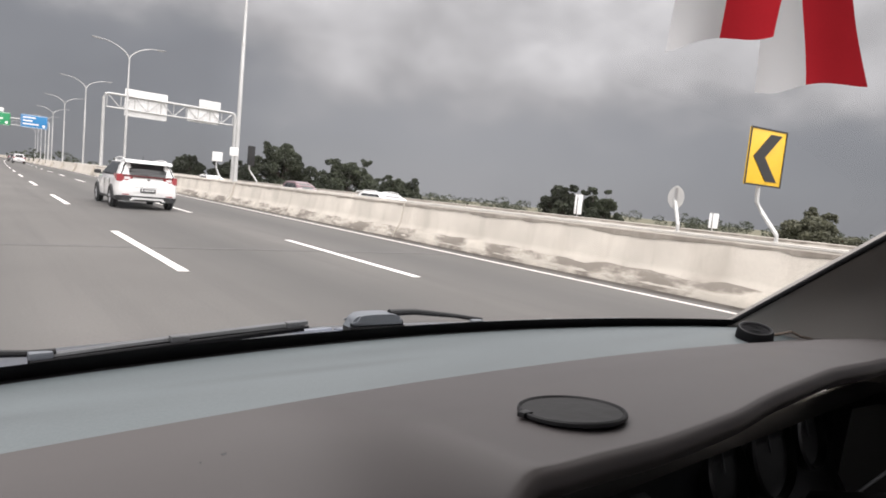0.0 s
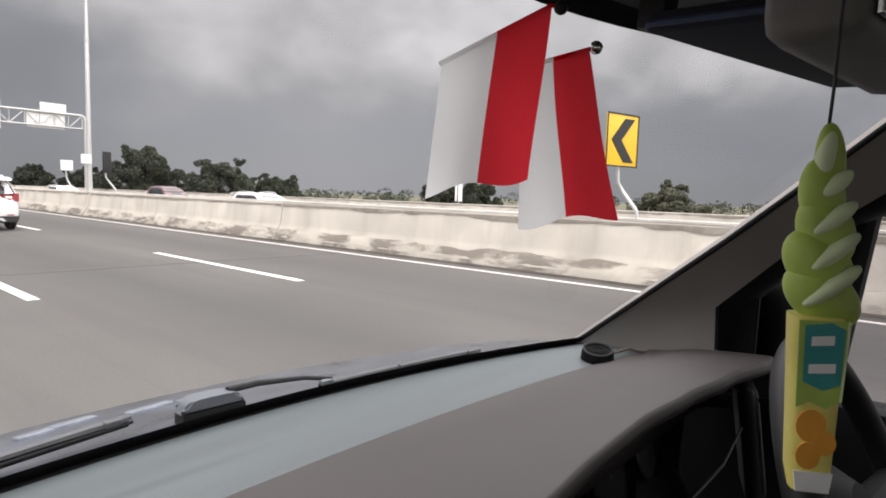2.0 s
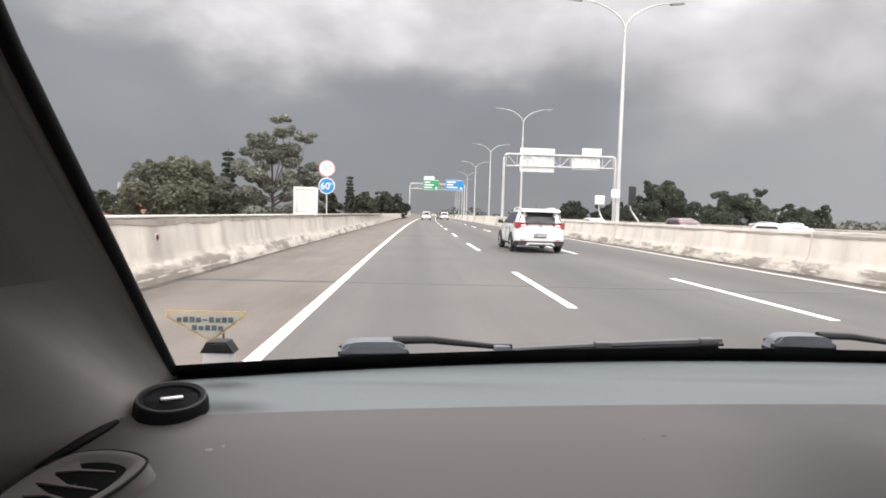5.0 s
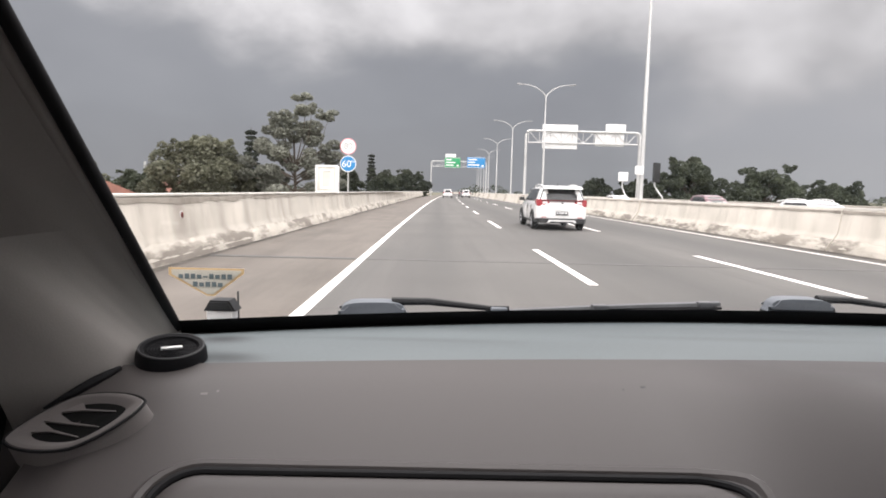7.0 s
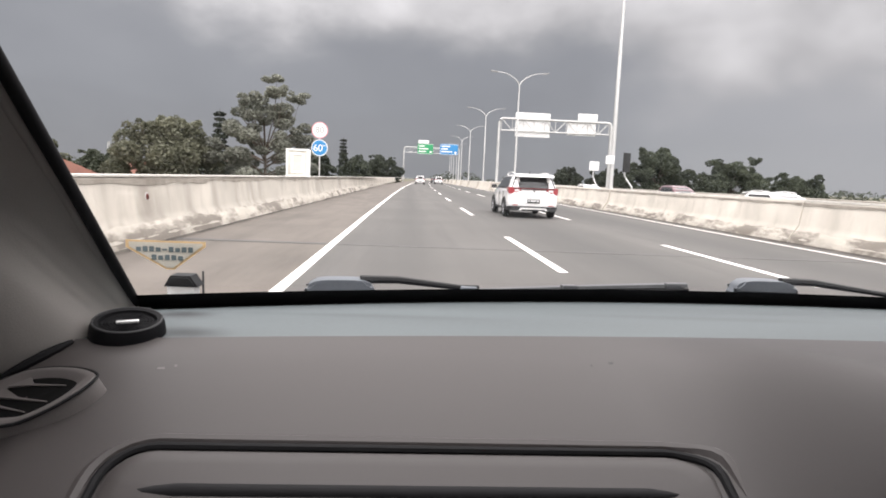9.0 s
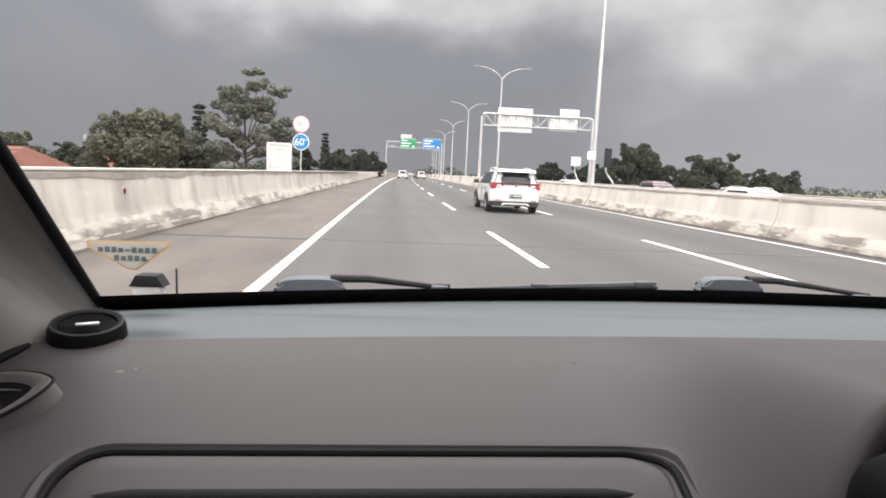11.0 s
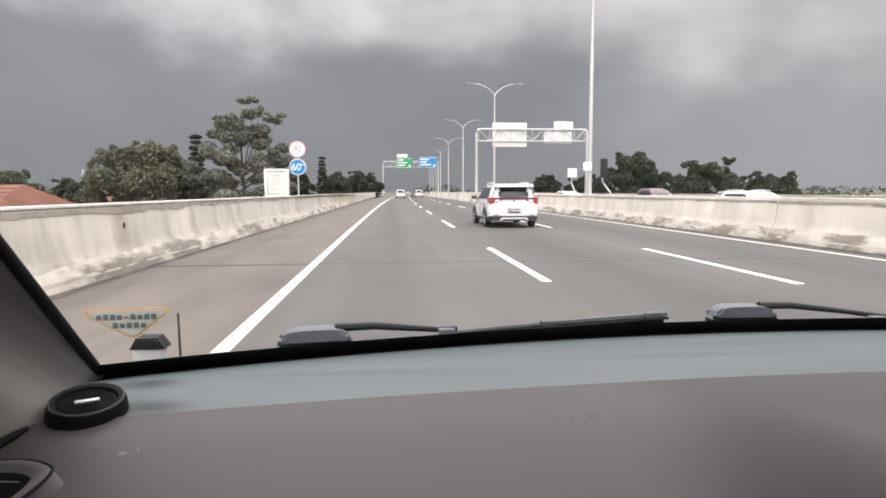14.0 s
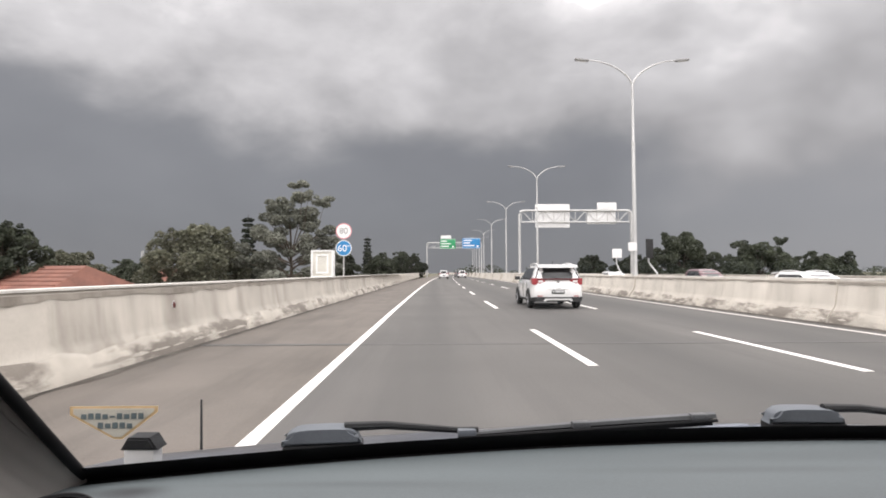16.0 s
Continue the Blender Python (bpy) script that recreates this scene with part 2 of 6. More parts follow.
WHITEPAINT = mat("white car paint", (0.82, 0.82, 0.81), 0.25, var=0.02, scale=1, bump=0, coat=0.8)
MAROON = mat("maroon car paint", (0.09, 0.018, 0.026), 0.35, var=0.05, bump=0, coat=0.7)
GREYPAINT = mat("grey car paint", (0.12, 0.12, 0.125), 0.3, var=0.05, bump=0, coat=0.7)
CLADDING = mat("black plastic cladding", (0.022, 0.022, 0.023), 0.6, var=0.15, scale=6)
DARKGLASS = mat("tinted glass", (0.012, 0.013, 0.014), 0.08, var=0.1, scale=2, bump=0, spec=0.7)
TAILRED = mat("tail light red", (0.34, 0.035, 0.045), 0.15, var=0.1, scale=6, bump=0, coat=0.8)
GARNET = mat("dark red lens", (0.09, 0.012, 0.016), 0.12, var=0.1, scale=6, bump=0, coat=0.8)
TAILCLEAR = mat("tail light clear", (0.75, 0.70, 0.70), 0.15, var=0.1, bump=0, coat=0.8)
SILVER = mat("silver trim", (0.72, 0.72, 0.71), 0.35, metal=0.3, var=0.05, bump=0)
RUBBER = mat("tyre rubber", (0.018, 0.018, 0.018), 0.85, var=0.2, scale=8, bump=0.2)
RIM = mat("alloy rim", (0.32, 0.32, 0.33), 0.35, metal=0.8, var=0.1, bump=0)
PLATE = mat("number plate black", (0.02, 0.02, 0.022), 0.5, var=0.1)
# inside the car
DASH = mat("dash plastic taupe", (0.062, 0.0553, 0.0536), 0.5, var=0.06, scale=5, fine_scale=1400, bump=0.14, spec=0.36)
DECK = mat("dash deck blue grey", (0.100, 0.118, 0.122), 0.42, var=0.12, scale=9, fine_scale=500, bump=0.2, spec=0.32, stretch=(0.35, 3.0, 1))


def wear_and_shade(m, spots, colour):
    """Soft dark spots in a material's colour, for worn tracks and painted shade; each spot: centre and half sizes."""
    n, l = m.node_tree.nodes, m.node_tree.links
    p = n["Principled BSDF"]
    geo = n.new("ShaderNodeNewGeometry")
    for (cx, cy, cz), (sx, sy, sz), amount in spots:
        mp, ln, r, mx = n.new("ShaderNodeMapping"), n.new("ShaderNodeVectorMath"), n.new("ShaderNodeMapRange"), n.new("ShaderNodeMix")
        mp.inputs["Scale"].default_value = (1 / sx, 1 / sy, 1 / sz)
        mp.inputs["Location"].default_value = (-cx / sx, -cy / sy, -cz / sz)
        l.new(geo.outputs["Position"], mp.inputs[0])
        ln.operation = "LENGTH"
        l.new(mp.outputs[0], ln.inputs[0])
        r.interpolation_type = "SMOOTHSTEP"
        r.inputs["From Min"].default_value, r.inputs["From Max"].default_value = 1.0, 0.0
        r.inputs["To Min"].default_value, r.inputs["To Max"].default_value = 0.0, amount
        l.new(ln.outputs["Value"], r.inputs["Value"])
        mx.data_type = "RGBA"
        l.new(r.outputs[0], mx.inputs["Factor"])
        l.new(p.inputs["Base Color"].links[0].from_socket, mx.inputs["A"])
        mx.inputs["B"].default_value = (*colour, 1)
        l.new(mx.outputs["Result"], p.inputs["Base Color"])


wear_and_shade(ASPHALT, [((-0.05, 60.0, 0.0), (0.75, 3000.0, 5.0), 0.42), ((3.60, 60.0, 0.0), (1.7, 3000.0, 5.0), 0.55), ((7.10, 60.0, 0.0), (1.8, 3000.0, 5.0), 0.6)], (0.070, 0.068, 0.066))
# Soft shadow beside the tweeter and long reflection streaks, painted into the deck colour.
wear_and_shade(DECK, [((-0.245, 0.724, 1.142), (0.036, 0.022, 0.05), 1.0), ((-0.224, 0.677, 1.14), (0.040, 0.017, 0.05), 0.95), ((-0.10, 0.735, 1.142), (0.16, 0.010, 0.05), 0.3), ((0.20, 0.76, 1.142), (0.20, 0.012, 0.05), 0.3)], (0.03, 0.034, 0.036))
wear_and_shade(DASH, [((-0.17, 0.60, 1.12), (0.03, 0.012, 0.05), 0.12), ((0.14, 0.60, 1.15), (0.05, 0.016, 0.05), 0.15), ((0.42, 0.60, 1.17), (0.05, 0.02, 0.05), 0.12)], (0.06, 0.053, 0.05))
TRIM = mat("pillar trim grey", (0.275, 0.259, 0.244), 0.8, var=0.05, scale=6, fine_scale=800, bump=0.3, spec=0.2)
VENTGREY = mat("vent grey plastic", (0.125, 0.114, 0.109), 0.5, var=0.05, scale=20, fine_scale=800, bump=0.2, spec=0.4)
BLACKTRIM = mat("black trim", (0.012, 0.012, 0.013), 0.55, var=0.2, scale=9, fine_scale=500, bump=0.2, spec=0.3)
SEAL = mat("black rubber seal", (0.010, 0.010, 0.011), 0.7, var=0.2, scale=20, bump=0.1, spec=0.2)
WIPER = mat("wiper grey", (0.085, 0.088, 0.092), 0.5, var=0.2, scale=25, fine_scale=300, bump=0.15)
WIPERPALE = mat("wiper pivot cover", (0.125, 0.138, 0.155), 0.5, var=0.12, scale=30, fine_scale=400, bump=0.1)
LINING = mat("roof lining", (0.10, 0.10, 0.11), 0.95, var=0.1, scale=8, fine_scale=600, bump=0.3, spec=0.1)
NAVY = mat("navy piping", (0.03, 0.045, 0.10), 0.7, var=0.1, scale=20)
# Pale colour for reflections on the cowl, laid on as plates.
COWL_REFLECTION = mat("painted cowl reflection", (0.20, 0.22, 0.26), 0.35, var=0.25, scale=40, fine_scale=300, bump=0.15)
# The strong mottling paints patchy reflections into the plastic's colour.
COWL = mat("cowl plastic", (0.075, 0.082, 0.100), 0.30, var=0.45, scale=11, fine_scale=200, bump=0.2)
VISOR = mat("sun visor dark", (0.028, 0.030, 0.040), 0.9, var=0.15, scale=8, fine_scale=500, bump=0.2, spec=0.1)
MIRRORBACK = mat("mirror housing", (0.16, 0.155, 0.15), 0.6, var=0.08, scale=10, fine_scale=600, bump=0.15)
GAUGE = mat("gauge black", (0.006, 0.006, 0.007), 0.35, var=0.2, scale=20, bump=0)
FLAGRED = mat("flag red cloth", (0.80, 0.04, 0.055), 0.85, var=0.06, scale=18, fine_scale=1500, bump=0.25, spec=0.15, glow_through=0.9)
FLAGWHITE = mat("flag white cloth", (0.97, 0.97, 0.97), 0.85, var=0.01, scale=18, fine_scale=1500, bump=0.25, spec=0.15, glow_through=0.9)
LIME = mat("lime plastic", (0.46, 0.62, 0.12), 0.4, var=0.15, scale=30, bump=0.05)
CREAM = mat("pale green swirl", (0.74, 0.86, 0.52), 0.45, var=0.12, scale=30, bump=0.05)
TEAL = mat("teal print", (0.04, 0.33, 0.33), 0.4, var=0.1, scale=30)
ORANGE = mat("orange print", (0.85, 0.38, 0.05), 0.4, var=0.15, scale=40)
YELLOW = mat("yellow print", (0.88, 0.78, 0.20), 0.4, var=0.12, scale=30)
CHROME = mat("chrome", (0.65, 0.65, 0.65), 0.2, metal=1.0, var=0.05, bump=0)
SIDEGLASS = pane("tinted side glass", (0.55, 0.56, 0.57), 0.3)
GLASS = pane("windscreen glass", gloss=0.05)
STICKER_EDGE = mat("sticker amber", (0.66, 0.46, 0.24), 0.6, var=0.1, scale=40)
STICKER_FACE = mat("sticker pale", (0.56, 0.53, 0.46), 0.6, var=0.08, scale=40)
STICKER_INK = mat("sticker ink", (0.11, 0.145, 0.155), 0.6, var=0.1, scale=40)


# ---- mesh helpers ----
def part(name, bm, material, parent=None, label="", smooth=True):
    me = bpy.data.meshes.new(name)
    bmesh.ops.recalc_face_normals(bm, faces=bm.faces)
    bm.to_mesh(me)
    bm.free()
    me.materials.append(material)
    if smooth:
        for f in me.polygons:
            f.use_smooth = True
        me.set_sharp_from_angle(angle=radians(38))
    ob = new(name, me)
    if parent:
        ob.parent = parent
    if label:
        ob["label"] = label
    return ob


def thing(name, m, label, category, group="", kind=""):
    e = new(name)
    e.empty_display_size = 0.1
    e.matrix_world = m
    return tagged(e, label, category, group, kind)


def box(x0, x1, y0, y1, z0, z1, bevel=0.0, seg=2, bm=None):
    bm = bm or bmesh.new()
    r = bmesh.ops.create_cube(bm, size=1)
    vs = r["verts"]
    for v in vs:
        v.co = Vector(((x0 + x1) / 2 + v.co.x * (x1 - x0), (y0 + y1) / 2 + v.co.y * (y1 - y0), (z0 + z1) / 2 + v.co.z * (z1 - z0)))
    if bevel:
        es = {e for v in vs for e in v.link_edges}
        bmesh.ops.bevel(bm, geom=list(es), offset=bevel, segments=seg, affect="EDGES", profile=0.6)
    return bm


def tube(points, radii, sides=10, bm=None, caps=True):
    """A round bar through points, with a radius at each."""
    bm = bm or bmesh.new()
    pts = [Vector(p) for p in points]
    if isinstance(radii, (int, float)):
        radii = [radii] * len(pts)
    rings = []
    for i, p in enumerate(pts):
        d = (pts[min(i + 1, len(pts) - 1)] - pts[max(i - 1, 0)]).normalized()
        u = d.cross(Vector((0, 0, 1)) if abs(d.z) < 0.95 else Vector((1, 0, 0))).normalized()
        w = d.cross(u)
        rings.append([bm.verts.new(p + radii[i] * (math.cos(2 * math.pi * k / sides) * u + math.sin(2 * math.pi * k / sides) * w)) for k in range(sides)])
    for a, b in zip(rings, rings[1:]):
        for k in range(sides):
            bm.faces.new((a[k], a[(k + 1) % sides], b[(k + 1) % sides], b[k]))
    if caps:
        bm.faces.new(rings[0])
        bm.faces.new(rings[-1])
    return bm


def loft(rows, closed=False, caps=False, bm=None):
    """A skin over rows of points of equal count."""
    bm = bm or bmesh.new()
    rings = [[bm.verts.new(p) for p in r] for r in rows]
    n = len(rows[0])
    for a, b in zip(rings, rings[1:]):
        for k in range(n if closed else n - 1):
            bm.faces.new((a[k], a[(k + 1) % n], b[(k + 1) % n], b[k]))
    if caps:
        bm.faces.new(rings[0])
        bm.faces.new(rings[-1])
    return bm


def prism(outline, axis, lo, hi, bevel=0.0, bm=None):
    """A flat outline (pairs) pushed along an axis from lo to hi."""
    bm = bm or bmesh.new()

    def put(a, b, c):
        return {"x": (c, a, b), "y": (a, c, b), "z": (a, b, c)}[axis]

    lower = [bm.verts.new(put(a, b, lo)) for a, b in outline]
    upper = [bm.verts.new(put(a, b, hi)) for a, b in outline]
    n = len(outline)
    made = [bm.faces.new(lower), bm.faces.new(upper)] + [bm.faces.new((lower[k], lower[(k + 1) % n], upper[(k + 1) % n], upper[k])) for k in range(n)]
    if bevel:
        bmesh.ops.bevel(bm, geom=list({e for f in made[:2] for e in f.edges}), offset=bevel, segments=2, affect="EDGES")
    return bm


def rounded(w, h, r, n=5):
    """Outline of a rounded rectangle about the origin."""
    out = []
    for cx, cy, a in ((w / 2 - r, h / 2 - r, 0), (-w / 2 + r, h / 2 - r, 90), (-w / 2 + r, -h / 2 + r, 180), (w / 2 - r, -h / 2 + r, 270)):
        for k in range(n + 1):
            t = radians(a + 90 * k / n)
            out.append((cx + r * math.cos(t), cy + r * math.sin(t)))
    return out


def lathe(profile, sides=24, bm=None):
    """Turns (radius, height) pairs round z."""
    return loft([[(r * math.cos(2 * math.pi * k / sides), r * math.sin(2 * math.pi * k / sides), z) for k in range(sides)] for r, z in profile], closed=True, caps=True, bm=bm)


def lerp(stops, x):
    """Piecewise smooth value of x among (x, value) stops."""
    if x <= stops[0][0]:
        return stops[0][1]
    for (a, u), (b, v) in zip(stops, stops[1:]):
        if x <= b:
            k = (x - a) / (b - a)
            k = k * k * (3 - 2 * k)
            return u + (v - u) * k
    return stops[-1][1]


# ---- ground and road ----
FAR, NEAR = 420.0, -60.0
LEFT_LINE, DASH_A, DASH_B, RIGHT_LINE = -1.46, 2.15, 5.55, 8.95
LEFT_FOOT, RIGHT_FOOT = -4.35, 9.75
OPPOSITE = -0.35  # the other carriageway lies a little lower


def bend(y):
    """The road swings gently right ahead, then runs on straight."""
    q = min(max(0.0, y), 190.0)
    return q * q / 9000.0 + 2 * q / 9000.0 * max(0.0, y - 190.0)


def heading(y):
    """Turn of the road at a station, in degrees about z."""
    return -math.degrees(math.atan(2 * min(max(0.0, y), 190.0) / 9000.0))


def steps(a, b):
    """Stations along the road: even while it runs straight, then closer."""
    ys = [a] + [y for y in (-40, -20, 0, 20, 40, 60, 80, 100, 110) if a < y < b]
    y = 120
    while y < b:
        if y > a:
            ys.append(y)
        y += 15
    return ys + [b]


def ribbon(x0, x1, z0, z1, a=NEAR, b=FAR, bm=None):
    ys = steps(a, b)
    rows = []
    for y in ys:
        d = bend(y)
        rows.append([(x0 + d, y, z0), (x1 + d, y, z0), (x1 + d, y, z1), (x0 + d, y, z1)])
    return loft(rows, closed=True, caps=True, bm=bm)


bm = bmesh.new()
bmesh.ops.create_grid(bm, x_segments=24, y_segments=24, size=2500)
for v in bm.verts:
    v.co.z = -5.0
tagged(part("ground", bm, EARTH), "dull green grassland below the raised road", "ground", kind="structure")
tagged(part("road", ribbon(LEFT_LINE - 0.07, RIGHT_LINE + 1.2, -0.5, 0.0), ASPHALT), "worn grey asphalt toll road with three lanes", "road", kind="structure")
tagged(part("road_shoulder", ribbon(LEFT_FOOT - 0.6, LEFT_LINE - 0.07, -0.5, -0.004), SHOULDER), "brownish stained asphalt hard shoulder beside the barrier", "road shoulder", kind="structure")
tagged(part("road_opposite", ribbon(10.6, 25.0, -0.5, OPPOSITE), ASPHALT), "grey asphalt carriageway beyond the median barrier", "road", kind="structure")
bank = loft([[(-22 + bend(y), y, -5), (LEFT_FOOT - 0.7 + bend(y), y, -0.2), (26.2 + bend(y), y, -0.2), (44 + bend(y), y, -5)] for y in steps(NEAR, FAR)])
for v in bank.verts:
    if v.co.z > -1:
        v.co.z = -0.51
tagged(part("embankment", bank, EARTH), "grassy embankment that carries the raised road", "embankment", kind="structure")

tagged(part("edge_line", ribbon(LEFT_LINE - 0.07, LEFT_LINE + 0.07, 0.0, 0.006), LINE), "solid white edge line painted on asphalt", "road marking", kind="structure")
tagged(part("edge_line", ribbon(RIGHT_LINE - 0.06, RIGHT_LINE + 0.06, 0.0, 0.006), LINE_WORN), "solid white edge line beside the median barrier", "road marking", kind="structure")


def dash_mark(x, y, w):
    bm = bmesh.new()
    rows = []
    for k in range(5):
        yy = 5.1 * k / 4
        rows.append([(-w / 2 + random.uniform(-0.006, 0.006), yy, 0.0), (w / 2 + random.uniform(-0.006, 0.006), yy, 0.0), (w / 2, yy, 0.006), (-w / 2, yy, 0.006)])
    ob = part("lane_dash", loft(rows, closed=True, caps=True, bm=bm), LINE)
    ob.matrix_world = pose(x + bend(y), y, 0.0, 0, 0, heading(y))
    return tagged(ob, "white dashed lane mark painted on asphalt", "lane marking", "lane dashes", "structure")


for k in range(-1, 18):
    dash_mark(DASH_A, 8.5 + 13 * k, 0.14)
    dash_mark(DASH_B, 7.9 + 13 * k, 0.14)

joint = new("expansion_joint")
tagged(joint, "dark rubber expansion joint across the road deck", "expansion joint", kind="structure")
part("joint_strip", box(LEFT_FOOT, RIGHT_FOOT, 11.0, 11.13, 0.0, 0.0045), JOINT, joint)
part("joint_edge", box(LEFT_FOOT, RIGHT_FOOT, 10.95, 11.0, 0.0, 0.0035), ASPHALT, joint)
part("joint_edge", box(LEFT_FOOT, RIGHT_FOOT, 11.13, 11.19, 0.0, 0.0035), ASPHALT, joint)


def barrier_segment(length, side, height, mat_wall, parent, y, chipped, seed):
    """One concrete length: flared foot, sloped face, coping. side: +1 faces right."""
    rnd = random.Random(seed)
    prof = [(0.30, 0.0), (0.30, 0.10), (0.13, 0.36), (0.075, 0.46), (0.0, height - 0.03), (-0.02, height), (-0.24, height), (-0.27, height - 0.05), (-0.27, -0.5)]
    n = max(2, int(length / 0.9))
    rows = []
    for k in range(n + 1):
        yy = 0.004 + (length - 0.008) * k / n
        d = bend(y + yy) - bend(y)
        rows.append([(side * (px + rnd.uniform(-0.006, 0.006) * (pz > 0)) + d, yy, pz) for px, pz in prof])
    ob = part("barrier_segment", loft(rows, closed=True, caps=True), mat_wall, parent)
    ob.location = (0, y, 0)
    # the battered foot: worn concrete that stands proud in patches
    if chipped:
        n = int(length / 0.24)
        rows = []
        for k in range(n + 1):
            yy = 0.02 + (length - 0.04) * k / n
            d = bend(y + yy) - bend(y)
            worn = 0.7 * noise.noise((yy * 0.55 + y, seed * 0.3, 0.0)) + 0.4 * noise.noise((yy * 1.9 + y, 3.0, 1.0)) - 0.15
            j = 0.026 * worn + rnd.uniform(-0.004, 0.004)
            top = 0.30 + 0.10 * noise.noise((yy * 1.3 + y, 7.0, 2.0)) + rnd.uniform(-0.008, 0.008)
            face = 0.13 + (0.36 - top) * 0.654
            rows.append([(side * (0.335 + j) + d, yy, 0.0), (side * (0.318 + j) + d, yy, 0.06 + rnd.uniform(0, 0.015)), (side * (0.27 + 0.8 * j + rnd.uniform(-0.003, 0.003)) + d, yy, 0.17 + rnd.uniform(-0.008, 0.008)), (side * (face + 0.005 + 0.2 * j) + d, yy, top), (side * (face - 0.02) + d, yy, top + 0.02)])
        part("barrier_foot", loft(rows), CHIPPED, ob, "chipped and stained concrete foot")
        rows = []
        for k in range(n + 1):
            yy = 0.02 + (length - 0.04) * k / n
            d = bend(y + yy) - bend(y)
            wide = (0.09 if side > 0 else 0.30) + 0.07 * noise.noise((yy * 0.8 + y, 5.0, side)) + rnd.uniform(-0.02, 0.02)
            rows.append([(side * 0.30 + d, yy, 0.004), (side * (0.36 + wide * 0.5) + d, yy, 0.006), (side * (0.37 + wide) + d, yy, 0.003)])
        stain = []
        for k in range(n + 1):
            yy = 0.02 + (length - 0.04) * k / n
            d = bend(y + yy) - bend(y)
            low = height - 0.05 - max(0.02, 0.06 + 0.11 * noise.noise((yy * 0.5 + y, 9.0, side)) + 0.05 * noise.noise((yy * 2.6 + y, 4.0, side)))
            stain.append([(side * (0.008 + 0.075 * (height - z) / (height - 0.46)) + d, yy, z) for z in (height - 0.035, low)])
        part("water_stain", loft(stain), STAIN, ob, "dark water stain below the coping")
        part("dirt_line", loft(rows), GRIME, ob, "dark grime along the road edge")
    return ob


def barrier(name, x, side, height, label, mats, seglen):
    e = thing(name, pose(x, 0, 0), label, "barrier", kind="structure")
    y, k = NEAR, 0
    while y < FAR - 1:
        m = mats[k % len(mats)]
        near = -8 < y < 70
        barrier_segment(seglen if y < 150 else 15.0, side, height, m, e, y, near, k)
        y += seglen if y < 150 else 15.0
        k += 1
    return e


left_barrier = barrier("left_barrier", LEFT_FOOT - 0.30, 1, 1.08, "weathered concrete parapet with a chipped flared foot", [CONC], 15.0)
right_barrier = barrier("median_barrier", RIGHT_FOOT + 0.30, -1, 1.06, "weathered pale concrete median barrier with stained foot", [CONC_PALE], 15.0)
cop = part("barrier_coping", ribbon(10.05, 10.36, 1.062, 1.105), CAP, right_barrier, "pale concrete coping")
cop.location = (-(RIGHT_FOOT + 0.30), 0, 0)
cop = part("barrier_coping", ribbon(LEFT_FOOT - 0.60, LEFT_FOOT - 0.29, 1.083, 1.115), CAP, left_barrier, "pale concrete coping")
cop.location = (-(LEFT_FOOT - 0.30), 0, 0)
far_barrier = barrier("far_barrier", 25.2, -1, 1.0, "far weathered concrete parapet of the other carriageway", [CONC_PALE], 15.0)


# ---- the car that carries the camera ----
XC = 0.33  # middle of the car
GLASS_TOP = 1.56


def base_y(x):
    return 0.862 - 0.26 * (x - XC) ** 2


def screen_row(k):
    """Points across the windscreen; k runs from the bottom edge (0) to the top (1)."""
    out = []
    for i in range(25):
        u = i / 24
        xb, xt = -0.322 + u * 1.302, -0.222 + u * 1.104
        yb, yt = base_y(xb), 0.53 - 0.90 * (xt - XC) ** 2
        zb = 1.142
        x, y, z = xb + (xt - xb) * k, yb + (yt - yb) * k, zb + (GLASS_TOP - zb) * k
        out.append((x, y, z))
    return out


shell = thing("car_shell", pose(0, 0, 0), "dark body shell of the car standing on the road", "car body", kind="structure")
glass = part("windscreen", loft([screen_row(k / 6) for k in range(7)]), GLASS, shell, "clear raked windscreen glass")
glass.visible_shadow = False
band = [[(x, y - 0.004, z) for x, y, z in screen_row(k)] for k in (-0.012, 0.024)]
part("windscreen_band", loft(band), SEAL, shell, "black ceramic band along the glass foot")
top = [[(x, y - 0.004, z) for x, y, z in screen_row(k)] for k in (0.965, 1.0)]
part("windscreen_band", loft(top), SEAL, shell)


